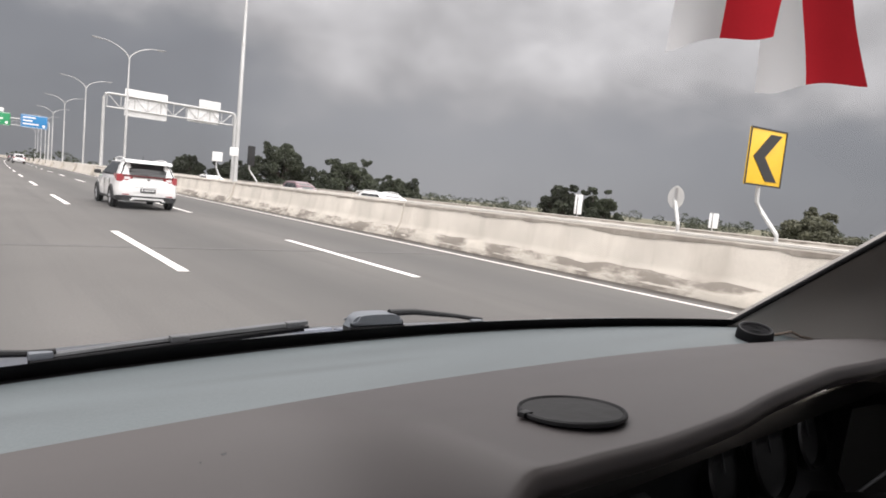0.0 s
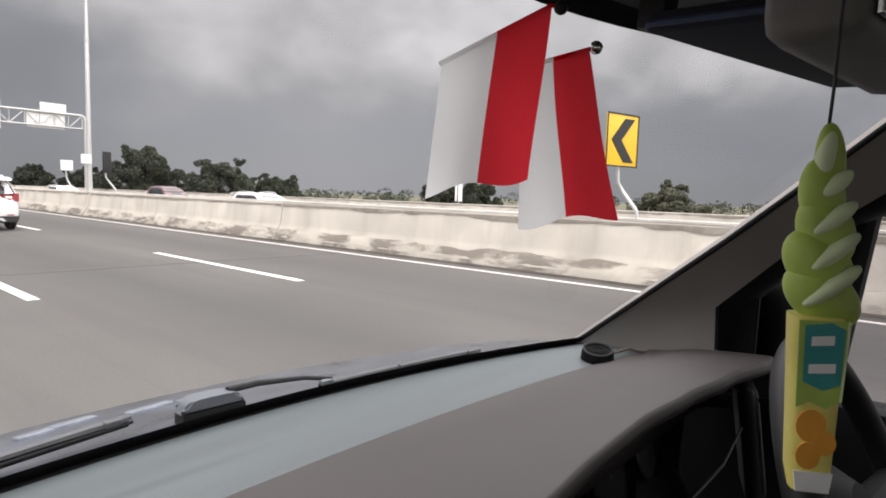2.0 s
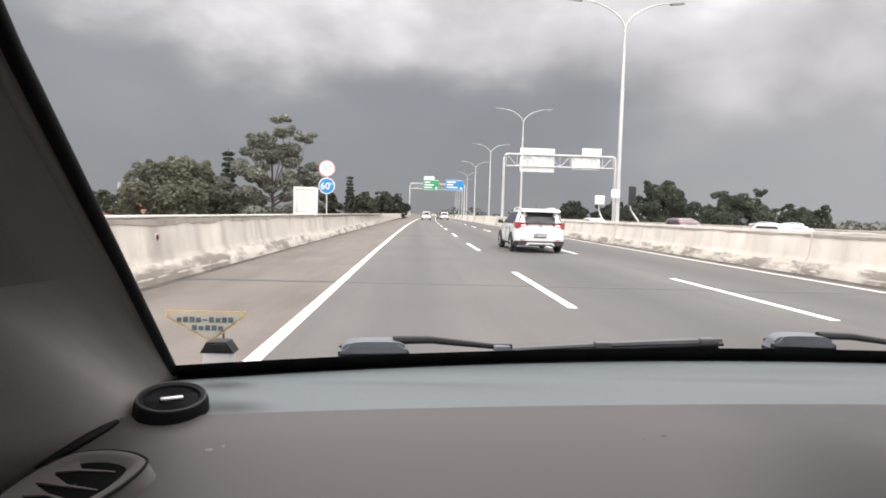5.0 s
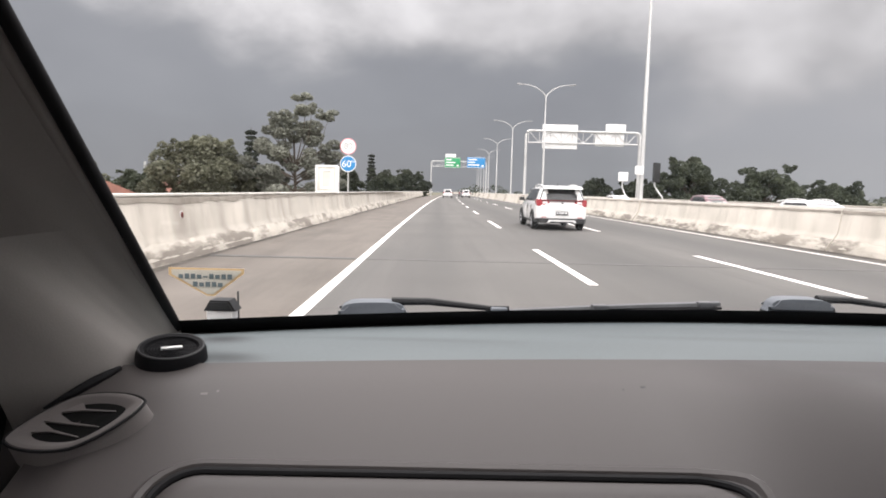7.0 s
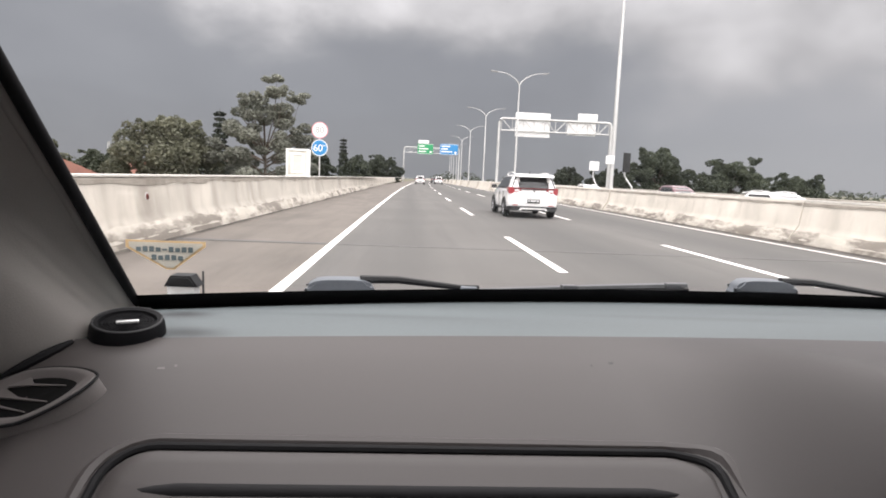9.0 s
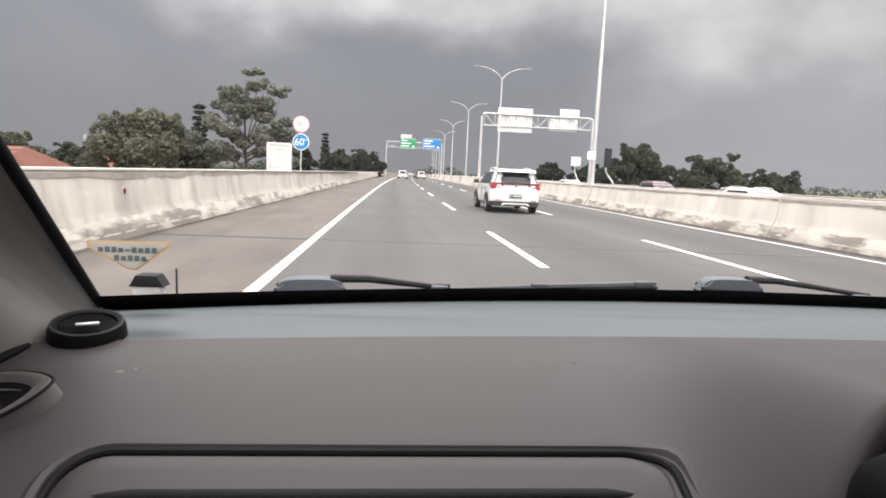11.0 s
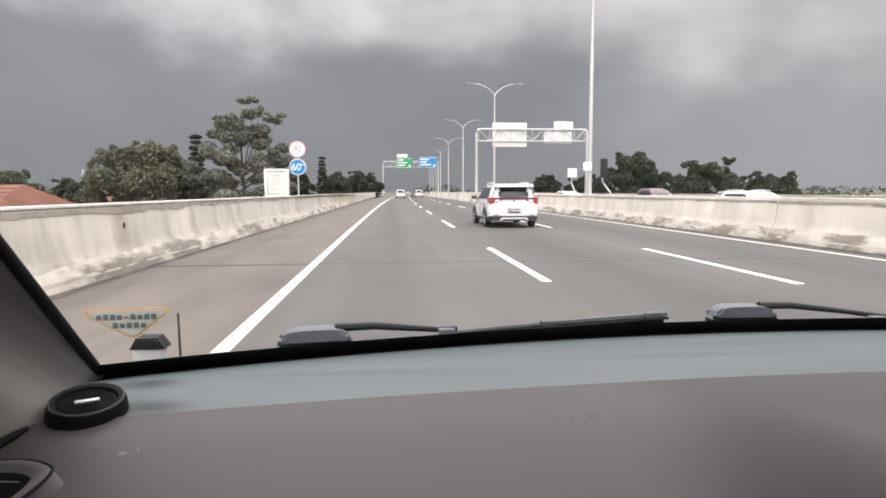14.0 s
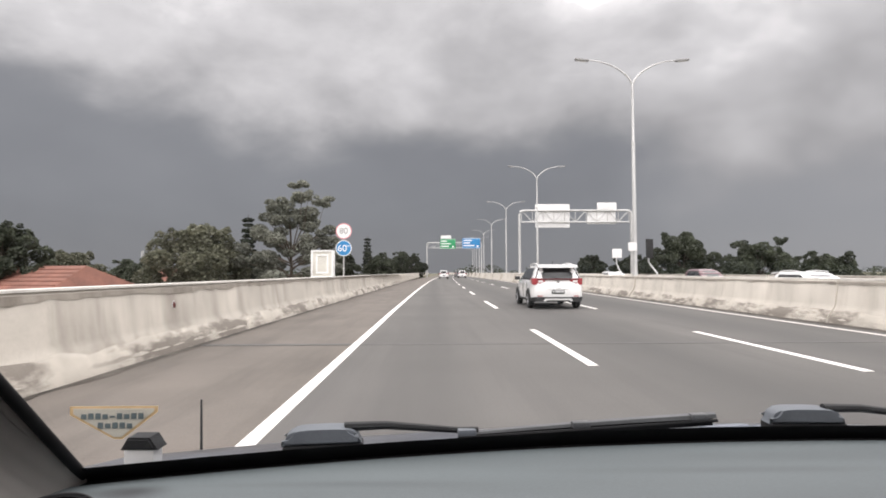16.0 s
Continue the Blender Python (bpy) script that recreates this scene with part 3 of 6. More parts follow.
def pillar(side):
    """Grey A-pillar trim with its black rubber edge. side -1 left, +1 right."""
    def mir(p):
        return (p[0] - 0.08 * (p[2] - 1.14) if side < 0 else 2 * XC - p[0], p[1], p[2])

    edge = [(-0.302, 0.765, 1.12), (-0.298, 0.757, 1.143), (-0.271, 0.63, 1.244), (-0.245, 0.504, 1.345), (-0.215, 0.385, 1.445), (-0.186, 0.285, 1.53)]
    back = [(-0.350, 0.626, 1.098), (-0.352, 0.612, 1.14), (-0.342, 0.552, 1.23), (-0.320, 0.432, 1.345), (-0.293, 0.302, 1.445), (-0.253, 0.142, 1.54)]
    if side > 0:
        back = [(-0.326, 0.52, 1.09), (-0.330, 0.54, 1.14), (-0.336, 0.545, 1.23), (-0.322, 0.43, 1.345), (-0.295, 0.30, 1.445), (-0.255, 0.14, 1.54)]
    rows = []
    for a, b in zip(edge, back):
        A, B = Vector(a), Vector(b)
        row = [A + Vector((-0.012, 0.012, 0)), A]
        for k in range(1, 8):
            t = k / 8
            q = A.lerp(B, t)
            if side < 0:
                q.x += 0.046 * math.sin(math.pi * t * t) * min(1.0, max(0.0, (1.21 - q.z) / 0.06))
            q.x -= 0.010 * math.sin(math.pi * t) * min(1.0, max(0.0, (q.z - 1.12) / 0.12))
            row.append(q)
        row += [B, B + Vector((-0.010, 0.012, 0))]
        rows.append([mir(q) for q in row])
    p = part("a_pillar", loft(rows), TRIM, shell, "grey moulded plastic pillar trim")
    sol = p.modifiers.new("thick", "SOLIDIFY")
    sol.thickness, sol.offset = 0.006, 0
    part("pillar_return", loft([[mir(Vector(q) + Vector(o)) for o in ((-0.004, 0.010, 0), (-0.05, 0.006, -0.005), (-0.13, 0.03, -0.005))] for q in back[1:]]), BLACKTRIM, p, "black door seal behind the trim")
    part("pillar_lip", tube([mir((x - 0.0065, y - 0.003, z)) for x, y, z in edge[1:]], 0.0042, 10), TRIM, p, "rounded lip beside the seal")
    part("rubber_seal", tube([mir((x + 0.0005, y, z)) for x, y, z in edge[1:]], 0.0040, 10), SEAL, p, "black rubber windscreen seal")
    return p


pillar(-1)
pillar(1)
# roof, floor, back and sides close the car round the camera
roof_rows = []
for j in range(9):
    v = j / 8
    row = []
    for i, (x, y, z) in enumerate(screen_row(1.0)):
        u = i / 24
        row.append((x + (0 if j == 0 else (u - 0.5) * 0.50 * min(1, v * 4)), y * (1 - v) - 1.75 * v, GLASS_TOP + 0.012 + 0.05 * math.sin(math.pi * min(1, v * 1.1)) + 0.02 * math.sin(math.pi * u)))
    roof_rows.append(row)
roof = part("roof_lining", loft(roof_rows), LINING, shell, "dark fabric roof lining")
roof.modifiers.new("thick", "SOLIDIFY").thickness = 0.03
part("back_panel", box(-0.50, 1.16, -1.85, -1.78, 0.35, 1.02), LINING, shell)
part("rear_pillar", box(-0.50, -0.40, -1.85, -1.78, 1.02, 1.57), LINING, shell)
part("rear_pillar", box(1.06, 1.16, -1.85, -1.78, 1.02, 1.57), LINING, shell)
part("floor_pan", box(-0.50, 1.16, -1.85, 0.95, 0.28, 0.34), BLACKTRIM, shell)


def door_side(side):
    def mx(x):
        return x if side < 0 else 2 * XC - x

    def slab(x0, x1, *r):
        return box(min(mx(x0), mx(x1)), max(mx(x0), mx(x1)), *r, bevel=0.012)

    d = part("door_panel", slab(-0.50, -0.42, -1.80, 0.62, 0.33, 1.09), BLACKTRIM, shell, "black door panel")
    part("window_rail", slab(-0.47, -0.42, -1.80, 0.15, 1.47, 1.56), LINING, shell)
    part("door_pillar", slab(-0.48, -0.42, -0.72, -0.60, 1.05, 1.52), BLACKTRIM, shell)
    # frame of the quarter window, leaning with the screen
    tri = [(-0.43, 0.60, 1.09), (-0.43, 0.545, 1.25), (-0.42, 0.40, 1.40), (-0.39, 0.16, 1.52)]
    part("window_frame", tube([(mx(x), y, z) for x, y, z in tri], 0.042, 12), BLACKTRIM, shell, "black window frame")
    part("window_frame", tube([(mx(-0.44), 0.40, 1.08), (mx(-0.44), 0.36, 1.42)], 0.016, 8), BLACKTRIM, shell)
    rows = [[(mx(-0.455), 0.60, 1.085), (mx(-0.455), -0.60, 1.085), (mx(-0.455), -1.78, 1.085)], [(mx(-0.445), 0.44, 1.33), (mx(-0.445), -0.60, 1.33), (mx(-0.445), -1.78, 1.33)], [(mx(-0.43), 0.18, 1.50), (mx(-0.43), -0.60, 1.50), (mx(-0.43), -1.78, 1.50)]]
    g = part("side_window", loft(rows), SIDEGLASS, shell, "tinted side window glass")
    g.visible_shadow = False
    part("sail_panel", prism([(0.66, 1.05), (0.50, 1.05), (0.498, 1.245), (0.515, 1.285), (0.56, 1.27), (0.62, 1.19)], "x", min(mx(-0.428), mx(-0.412)), max(mx(-0.428), mx(-0.412)), 0.004), BLACKTRIM, shell, "black triangular mirror mount")
    part("fender_panel", slab(-0.50, -0.40, 0.60, 1.9, 0.40, 0.72), GREYPAINT, shell)


door_side(-1)
door_side(1)
part("bonnet", loft([[(x, base_y(x) + 0.30 + (1.65 - base_y(x)) * k, 1.07 - 0.30 * k - 0.17 * k * k) for x in (-0.50, -0.2, 0.05, 0.33, 0.6, 0.86, 1.16)] for k in (0.0, 0.2, 0.4, 0.6, 0.8, 0.92, 1.0)]), GREYPAINT, shell, "grey bonnet")
part("front_panel", box(-0.46, 1.12, 1.86, 1.98, 0.28, 0.605, 0.03), GREYPAINT, shell)
for wx in (-0.42, 1.08):
    for wy in (1.35, -1.2):
        w = part("wheel", lathe([(0.0, -0.09), (0.18, -0.09), (0.29, -0.085), (0.31, -0.06), (0.31, 0.06), (0.29, 0.085), (0.18, 0.09), (0.0, 0.09)], 28), RUBBER, shell)
        w.matrix_basis = pose(wx, wy, 0.31, 0, 90, 0)

# ---- dashboard ----
dash = thing("dashboard", pose(0, 0, 0), "taupe grey plastic dashboard with pale front deck", "dashboard", kind="structure")


def deck_y(x):
    return 0.703 - 0.13 * (x - XC) ** 2


rows = []
for k in range(7):
    t = k / 6
    rows.append([(x, base_y(x) - 0.013 + (deck_y(x) - base_y(x) + 0.013) * t, 1.1385 + 0.004 * math.sin(math.pi * t)) for x in [-0.345 + 1.35 * i / 40 for i in range(41)]])
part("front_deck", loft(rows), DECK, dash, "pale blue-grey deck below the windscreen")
part("deck_gasket", loft([[(x, base_y(x) + o, z) for x in [-0.345 + 1.35 * i / 40 for i in range(41)]] for o, z in ((0.013, 1.1372), (-0.010, 1.1368), (-0.0135, 1.128))]), SEAL, dash, "black gasket between deck and glass")

PASS = [(0.0, 1.1405), (-0.035, 1.136), (-0.075, 1.125), (-0.125, 1.108), (-0.165, 1.092), (-0.205, 1.074), (-0.235, 1.052), (-0.252, 1.02), (-0.26, 0.97), (-0.262, 0.86), (-0.262, 0.60)]
DRIV = [(0.0, 1.1405), (-0.03, 1.147), (-0.07, 1.156), (-0.11, 1.166), (-0.155, 1.1725), (-0.196, 1.1765), (-0.2045, 1.1755), (-0.208, 1.171), (-0.208, 1.164), (-0.196, 1.157), (-0.115, 1.146)]


def dash_point(x, i):
    w = lerp([(0.088, 0.0), (0.178, 1.0)], x)
    y = PASS[i][0] * (1 - w) + DRIV[i][0] * w
    z = PASS[i][1] * (1 - w) + DRIV[i][1] * w
    if i > 1:
        swell = lerp([(0.3, 0.0), (0.62, 0.012), (0.82, 0.014), (0.95, 0.0), (1.05, -0.07)], x) * w
        z += swell * min(1, (i - 1) / 3)
        y += w * lerp([(0.14, -0.002), (0.2, -0.010), (0.28, -0.014), (0.36, -0.013), (0.45, -0.008), (0.55, -0.008), (0.65, -0.016), (0.75, -0.029), (0.85, -0.045), (1.04, -0.03)], x) * min(1, (i - 1) / 4)
    # the ends round down to the doors
    z -= lerp([(-0.36, 0.10), (-0.315, 0.018), (-0.27, 0.0)], x) * min(1, i / 2)
    ref = deck_y(x) + (0.690 - deck_y(x)) * min(1.0, i / 3)
    return (x, ref + y, z)


rows = [[dash_point(x, i) for x in [-0.36 + 1.42 * k / 236 for k in range(237)]] for i in range(11)]
# finer, rounded roll between the rows
fine_rows = []
for i in range(10):
    p0, p1, p2, p3 = (rows[min(max(i + k, 0), 10)] for k in (-1, 0, 1, 2))
    for k in range(5):
        t = k / 5
        fine_rows.append([tuple(0.5 * (2 * b + (c - a) * t + (2 * a - 5 * b + 4 * c - d) * t * t + (3 * b - a - 3 * c + d) * t ** 3) for a, b, c, d in zip(*four)) for four in zip(p0, p1, p2, p3)])
fine_rows.append(rows[-1])
top_panel = part("top_panel", loft(fine_rows), DASH, dash, "grained taupe plastic top")
smooth = top_panel.modifiers.new("soft", "SMOOTH")
smooth.factor, smooth.iterations = 0.5, 2

def dash_top(x, y):
    """Height of the dashboard's top at a place."""
    prev = dash_point(x, 0)
    for i in range(1, 11):
        q = dash_point(x, i)
        if q[1] <= y:
            k = (prev[1] - y) / (prev[1] - q[1])
            return prev[2] + (q[2] - prev[2]) * k
        prev = q
    return prev[2]


# recess behind the wheel with the instruments
rows = [[(x, 0.690 + y, z + lerp([(0.9, 0.0), (0.99, -0.05)], x)) for x in [0.20 + 0.77 * k / 30 for k in range(31)]] for y, z in ((-0.185, 1.123), (-0.15, 1.118), (-0.12, 1.10), (-0.115, 1.0), (-0.16, 0.93), (-0.27, 0.90), (-0.29, 0.60))]
part("instrument_recess", loft(rows), GAUGE, dash, "black instrument recess")
part("recess_wall", prism([(0.43, 0.62), (0.425, 1.09), (0.47, 1.135), (0.53, 1.14), (0.60, 1.12), (0.60, 0.62)], "x", 0.205, 0.218), BLACKTRIM, dash)
for gx, gr in ((0.58, 0.042), (0.69, 0.055), (0.80, 0.042)):
    g = part("gauge", lathe([(gr, 0.0), (gr, 0.012), (gr - 0.004, 0.014), (gr - 0.006, 0.004), (0.0, 0.004)], 28), GAUGE, dash, "round black gauge")
    g.matrix_basis = pose(gx, 0.572, 1.045, 72, 0, 0)
    n = part("needle", box(-0.001, 0.001, 0.0, gr * 0.7, 0.006, 0.008), WIPER, g)
for k in range(2):
    b = part("switch", box(-0.011, 0.011, -0.006, 0.006, -0.024, 0.024, 0.003), WIPER, dash, "grey switch")
    b.matrix_basis = pose(0.35 + 0.028 * k, 0.545, 1.06, 18, 0, -8)
part("recess_trim", tube([(0.40, 0.52, 0.99), (0.52, 0.50, 1.0), (0.66, 0.49, 1.02), (0.84, 0.475, 1.045), (0.93, 0.47, 1.09)], 0.0018, 8), WIPER, dash, "thin grey trim line")

# glovebox lid: a raised frame with a black groove inside
def on_slope(x, s):
    """A place on the passenger slope; s metres down from the lid's upper edge."""
    y = 0.562 - s * 0.92
    return Vector((x, y, dash_top(min(x, 0.112), y) + 0.0006))


def loop_on_slope(cx, w, h, r, lift, top=0.0):
    return [on_slope(cx + a, top + h / 2 - b) + Vector((0, -0.38, 0.92)) * lift for a, b in rounded(w, h, r, 6)]


def ring_bar(pts, radius, name, material, parent, label=""):
    return part(name, tube(pts + [pts[0], pts[1]], radius, 8, caps=False), material, parent, label)


LID_X = -0.058
lid_rows = [[tuple(p) for p in loop_on_slope(LID_X, w, h, r, z, t)] for w, h, r, z, t in ((0.320, 0.118, 0.020, 0.0006, 0.003), (0.314, 0.112, 0.018, 0.0030, 0.006), (0.300, 0.098, 0.014, 0.0032, 0.014), (0.02, 0.03, 0.005, 0.0032, 0.045))]
lid = part("glovebox_lid", loft(lid_rows, closed=True), DASH, dash, "taupe glovebox lid")
ring_bar(loop_on_slope(LID_X, 0.343, 0.138, 0.030, -0.0031, -0.0070), 0.0046, "lid_frame", DASH, lid)
ring_bar(loop_on_slope(LID_X, 0.328, 0.125, 0.024, 0.0006, 0.0), 0.0025, "lid_groove", SEAL, lid, "black rubber groove")
slot = [on_slope(LID_X - 0.146 + 0.292 * k / 12, 0.0305) + Vector((0, -0.38, 0.92)) * 0.0005 for k in range(13)]
part("lid_slot", tube(slot, [0.002] + [0.0048] * 11 + [0.002], 10), SEAL, lid, "dark finger slot")

# oval vent set aslant into the rounded passenger end
def vent_ring(grow, lift, drift=0.0):
    """Sheared lens shape about the vent's middle, scaled by grow, at a height over its face."""
    out = []
    for k in range(48):
        t = 2 * math.pi * k / 48
        c, q = (math.copysign(abs(w) ** 1.35, w) for w in (math.cos(t), math.sin(t)))
        out.append((0.0085 + drift + grow * (0.0445 * c - 0.011 * q), -0.003 + grow * (0.0285 * q + 0.002 * c), lift))
    return out


vent = part("air_vent", loft([vent_ring(1.03, -0.016), vent_ring(1.0, 0.0), vent_ring(0.975, 0.0016), vent_ring(0.90, 0.0018), vent_ring(0.84, 0.0012), vent_ring(0.66, -0.0012, 0.002)], closed=True), VENTGREY, dash, "oval air vent with a grey bowl")
slope_x, slope_n = Vector((1, 0, 0.28)).normalized(), Vector((-0.28, -0.34, 1)).normalized()
slope_y = slope_n.cross(slope_x)
vent.matrix_basis = Matrix(((slope_x.x, slope_y.x, slope_n.x, -0.3008), (slope_x.y, slope_y.y, slope_n.y, 0.600), (slope_x.z, slope_y.z, slope_n.z, 1.1193), (0, 0, 0, 1)))
rim = vent_ring(1.012, 0.0006)
part("vent_rim", tube(rim + rim[:2], 0.0009, 6, caps=False), SEAL, vent, "thin black outline")
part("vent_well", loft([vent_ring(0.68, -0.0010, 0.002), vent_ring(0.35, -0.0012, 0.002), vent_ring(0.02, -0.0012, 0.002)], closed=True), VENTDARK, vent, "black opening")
for (ax, ay), (bx, by), (cx, cy), (dx, dy) in (((0.004, 0.017), (-0.0084, 0.0125), (0.008, 0.0085), (0.034, -0.002)), ((-0.0082, 0.0105), (-0.0174, 0.007), (0.0050, -0.0035), (0.0286, -0.0146)), ((-0.0168, 0.0052), (-0.0206, -0.0024), (-0.0049, -0.007), (0.0185, -0.0202))):
    bm = bmesh.new()
    top = [bm.verts.new((x, y, z)) for x, y, z in ((ax, ay, 0.0004), (bx, by, 0.0004), (cx, cy, -0.0002), (dx, dy, -0.0004), (dx, dy + 0.0006, -0.0004), (cx + 0.001, cy + 0.0011, -0.0002))]
    low = [bm.verts.new((v.co.x, v.co.y, -0.0022)) for v in top]
    bm.faces.new(top)
    for k in range(6):
        bm.faces.new((top[k], top[(k + 1) % 6], low[(k + 1) % 6], low[k]))
    part("vent_slat", bm, VENTGREY, vent, "grey slanting slat", smooth=False)
part("dash_end", box(-0.47, -0.360, 0.36, 0.74, 0.72, 1.128, 0.012), BLACKTRIM, dash)
part("panel_gap", tube([(-0.2895, 0.6465, 1.1405), (-0.2955, 0.640, 1.1372), (-0.3015, 0.6345, 1.1340), (-0.3095, 0.6285, 1.1292), (-0.318, 0.6255, 1.1245), (-0.330, 0.6245, 1.118)], [0.0015, 0.0030, 0.0034, 0.0032, 0.0022, 0.0008], 8), SEAL, dash, "black gap below the pillar trim")

# right-hand vent panel
rv = part("air_vent", box(-0.05, 0.05, -0.012, 0.012, -0.085, 0.085, 0.012, 3), BLACKTRIM, dash, "black upright air vent")
rv.matrix_basis = pose(0.955, 0.475, 1.05, -8, 0, 20)
for k in range(5):
    part("vent_slat", box(-0.036, 0.036, -0.016, -0.010, -0.052 + 0.024 * k, -0.045 + 0.024 * k, 0.001), WIPER, rv)
part("vent_rim", tube([(a, -0.013, b) for a, b in rounded(0.084, 0.15, 0.016) + rounded(0.084, 0.15, 0.016)[:2]], 0.003, 8, caps=False), WIPER, rv, "grey rim")
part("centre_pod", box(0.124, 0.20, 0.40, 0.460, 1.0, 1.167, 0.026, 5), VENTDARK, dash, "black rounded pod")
part("centre_panel", box(0.13, 0.42, 0.36, 0.46, 0.55, 0.99, 0.02, 3), BLACKTRIM, dash)

# scratches and specks on the top
for sx, sy, sl in ((-0.220, 0.623, 0.009), (-0.213, 0.626, 0.004), (0.081, 0.648, 0.007), (0.066, 0.644, 0.005)):
    p = part("scuff", box(-sl / 2, sl / 2, -0.0011, 0.0011, -0.0006, 0.0003), VENTGREY if sx < -0.15 else CLADDING, dash, "small scratch")
    rise = (dash_top(sx, sy + 0.01) - dash_top(sx, sy - 0.01)) / 0.02
    p.matrix_basis = pose(sx, sy, dash_top(sx, sy) + 0.0001, math.degrees(math.atan(rise)), 0, 12)


def tweeter(m, label, badged=True):
    e = thing("tweeter", m, label, "speaker", "tweeters")
    part("cup", lathe([(0.0285, -0.040), (0.030, -0.014), (0.0285, 0.0), (0.0268, 0.004), (0.0225, 0.003), (0.0215, 0.0), (0.0, 0.0)], 32), TWEETER, e)
    part("rim", tube([(0.0262 * math.cos(2 * math.pi * k / 32), 0.0262 * math.sin(2 * math.pi * k / 32), 0.0035) for k in range(34)], 0.0010, 6, caps=False), CLADDING, e, "dark grey ring")
    bm = bmesh.new()
    for r in (0.0065, 0.009, 0.0115, 0.014, 0.0165, 0.019):
        tube([(r * math.cos(2 * math.pi * k / 24), r * math.sin(2 * math.pi * k / 24), 0.0014) for k in range(26)], 0.0005, 5, bm=bm, caps=False)
    for k in range(6):
        a = 2 * math.pi * k / 6
        tube([(0.005 * math.cos(a), 0.005 * math.sin(a), 0.0012), (0.021 * math.cos(a), 0.021 * math.sin(a), 0.0012)], 0.0004, 4, bm=bm)
    part("grille", bm, TWEETER, e, "black mesh grille")
    if badged:
        part("badge", box(-0.0086, 0.0086, -0.0019, 0.0019, 0.001, 0.003, 0.0006), SILVER, e, "small silver badge")
    return e


tweeter(pose(-0.263, 0.667, 1.148, 10, 0, 24) @ Matrix.Scale(0.84, 4), "round black tweeter speaker beside the pillar foot")
cable = thing("tweeter_cable", pose(0, 0, 0), "loose thin brown cable at the pillar foot", "cable")
part("cord", tube([(0.884, 0.672, 1.146), (0.90, 0.655, 1.153), (0.912, 0.645, 1.158), (0.925, 0.636, 1.152), (0.938, 0.628, 1.150), (0.95, 0.622, 1.146)], 0.0022, 6), BARK, cable)
tweeter(pose(0.866, 0.676, 1.156, 14, 0, -58) @ Matrix.Scale(0.86, 4), "round black tweeter speaker below the driver's pillar", False)

pad = thing("phone_pad", pose(0.264, 0.529, dash_top(0.264, 0.529) + 0.0012, -7, 0, 0) @ Matrix.Scale(0.80, 4), "round black sticky pad lying on the dashboard", "dashboard pad")
part("pad_rim", lathe([(0.0, 0.0), (0.043, 0.0), (0.0445, 0.0015), (0.0445, 0.004), (0.0432, 0.0052), (0.0418, 0.004), (0.0415, 0.003), (0.0, 0.003)], 40), BLACKTRIM, pad)
part("pad_face", lathe([(0.0412, 0.0031), (0.0408, 0.0036), (0.0, 0.0036)], 40), RUBBER, pad, "black rubber face")
part("pad_tab", box(-0.046, -0.036, 0.009, 0.017, 0.001, 0.0055, 0.001), BLACKTRIM, pad)

wheel = thing("steering_wheel", pose(0.675, 0.300, 1.085, 66, 0, 0), "black steering wheel in front of the instruments", "steering wheel")
part("wheel_rim", tube([(0.182 * math.cos(2 * math.pi * k / 48), 0.182 * math.sin(2 * math.pi * k / 48), 0) for k in range(50)], 0.0155, 12, caps=False), BLACKTRIM, wheel, "black leather rim")
for a in (0, 180, 270):
    part("spoke", tube([(0.05 * math.cos(radians(a)), 0.05 * math.sin(radians(a)), -0.02), (0.175 * math.cos(radians(a)), 0.175 * math.sin(radians(a)), 0)], [0.02, 0.012], 8), BLACKTRIM, wheel)
part("hub", lathe([(0.0, -0.05), (0.06, -0.045), (0.07, -0.02), (0.05, 0.0), (0.0, 0.004)], 28), BLACKTRIM, wheel)
part("column", tube([(0, 0, -0.03), (0, 0, -0.22)], 0.035, 12), BLACKTRIM, wheel)


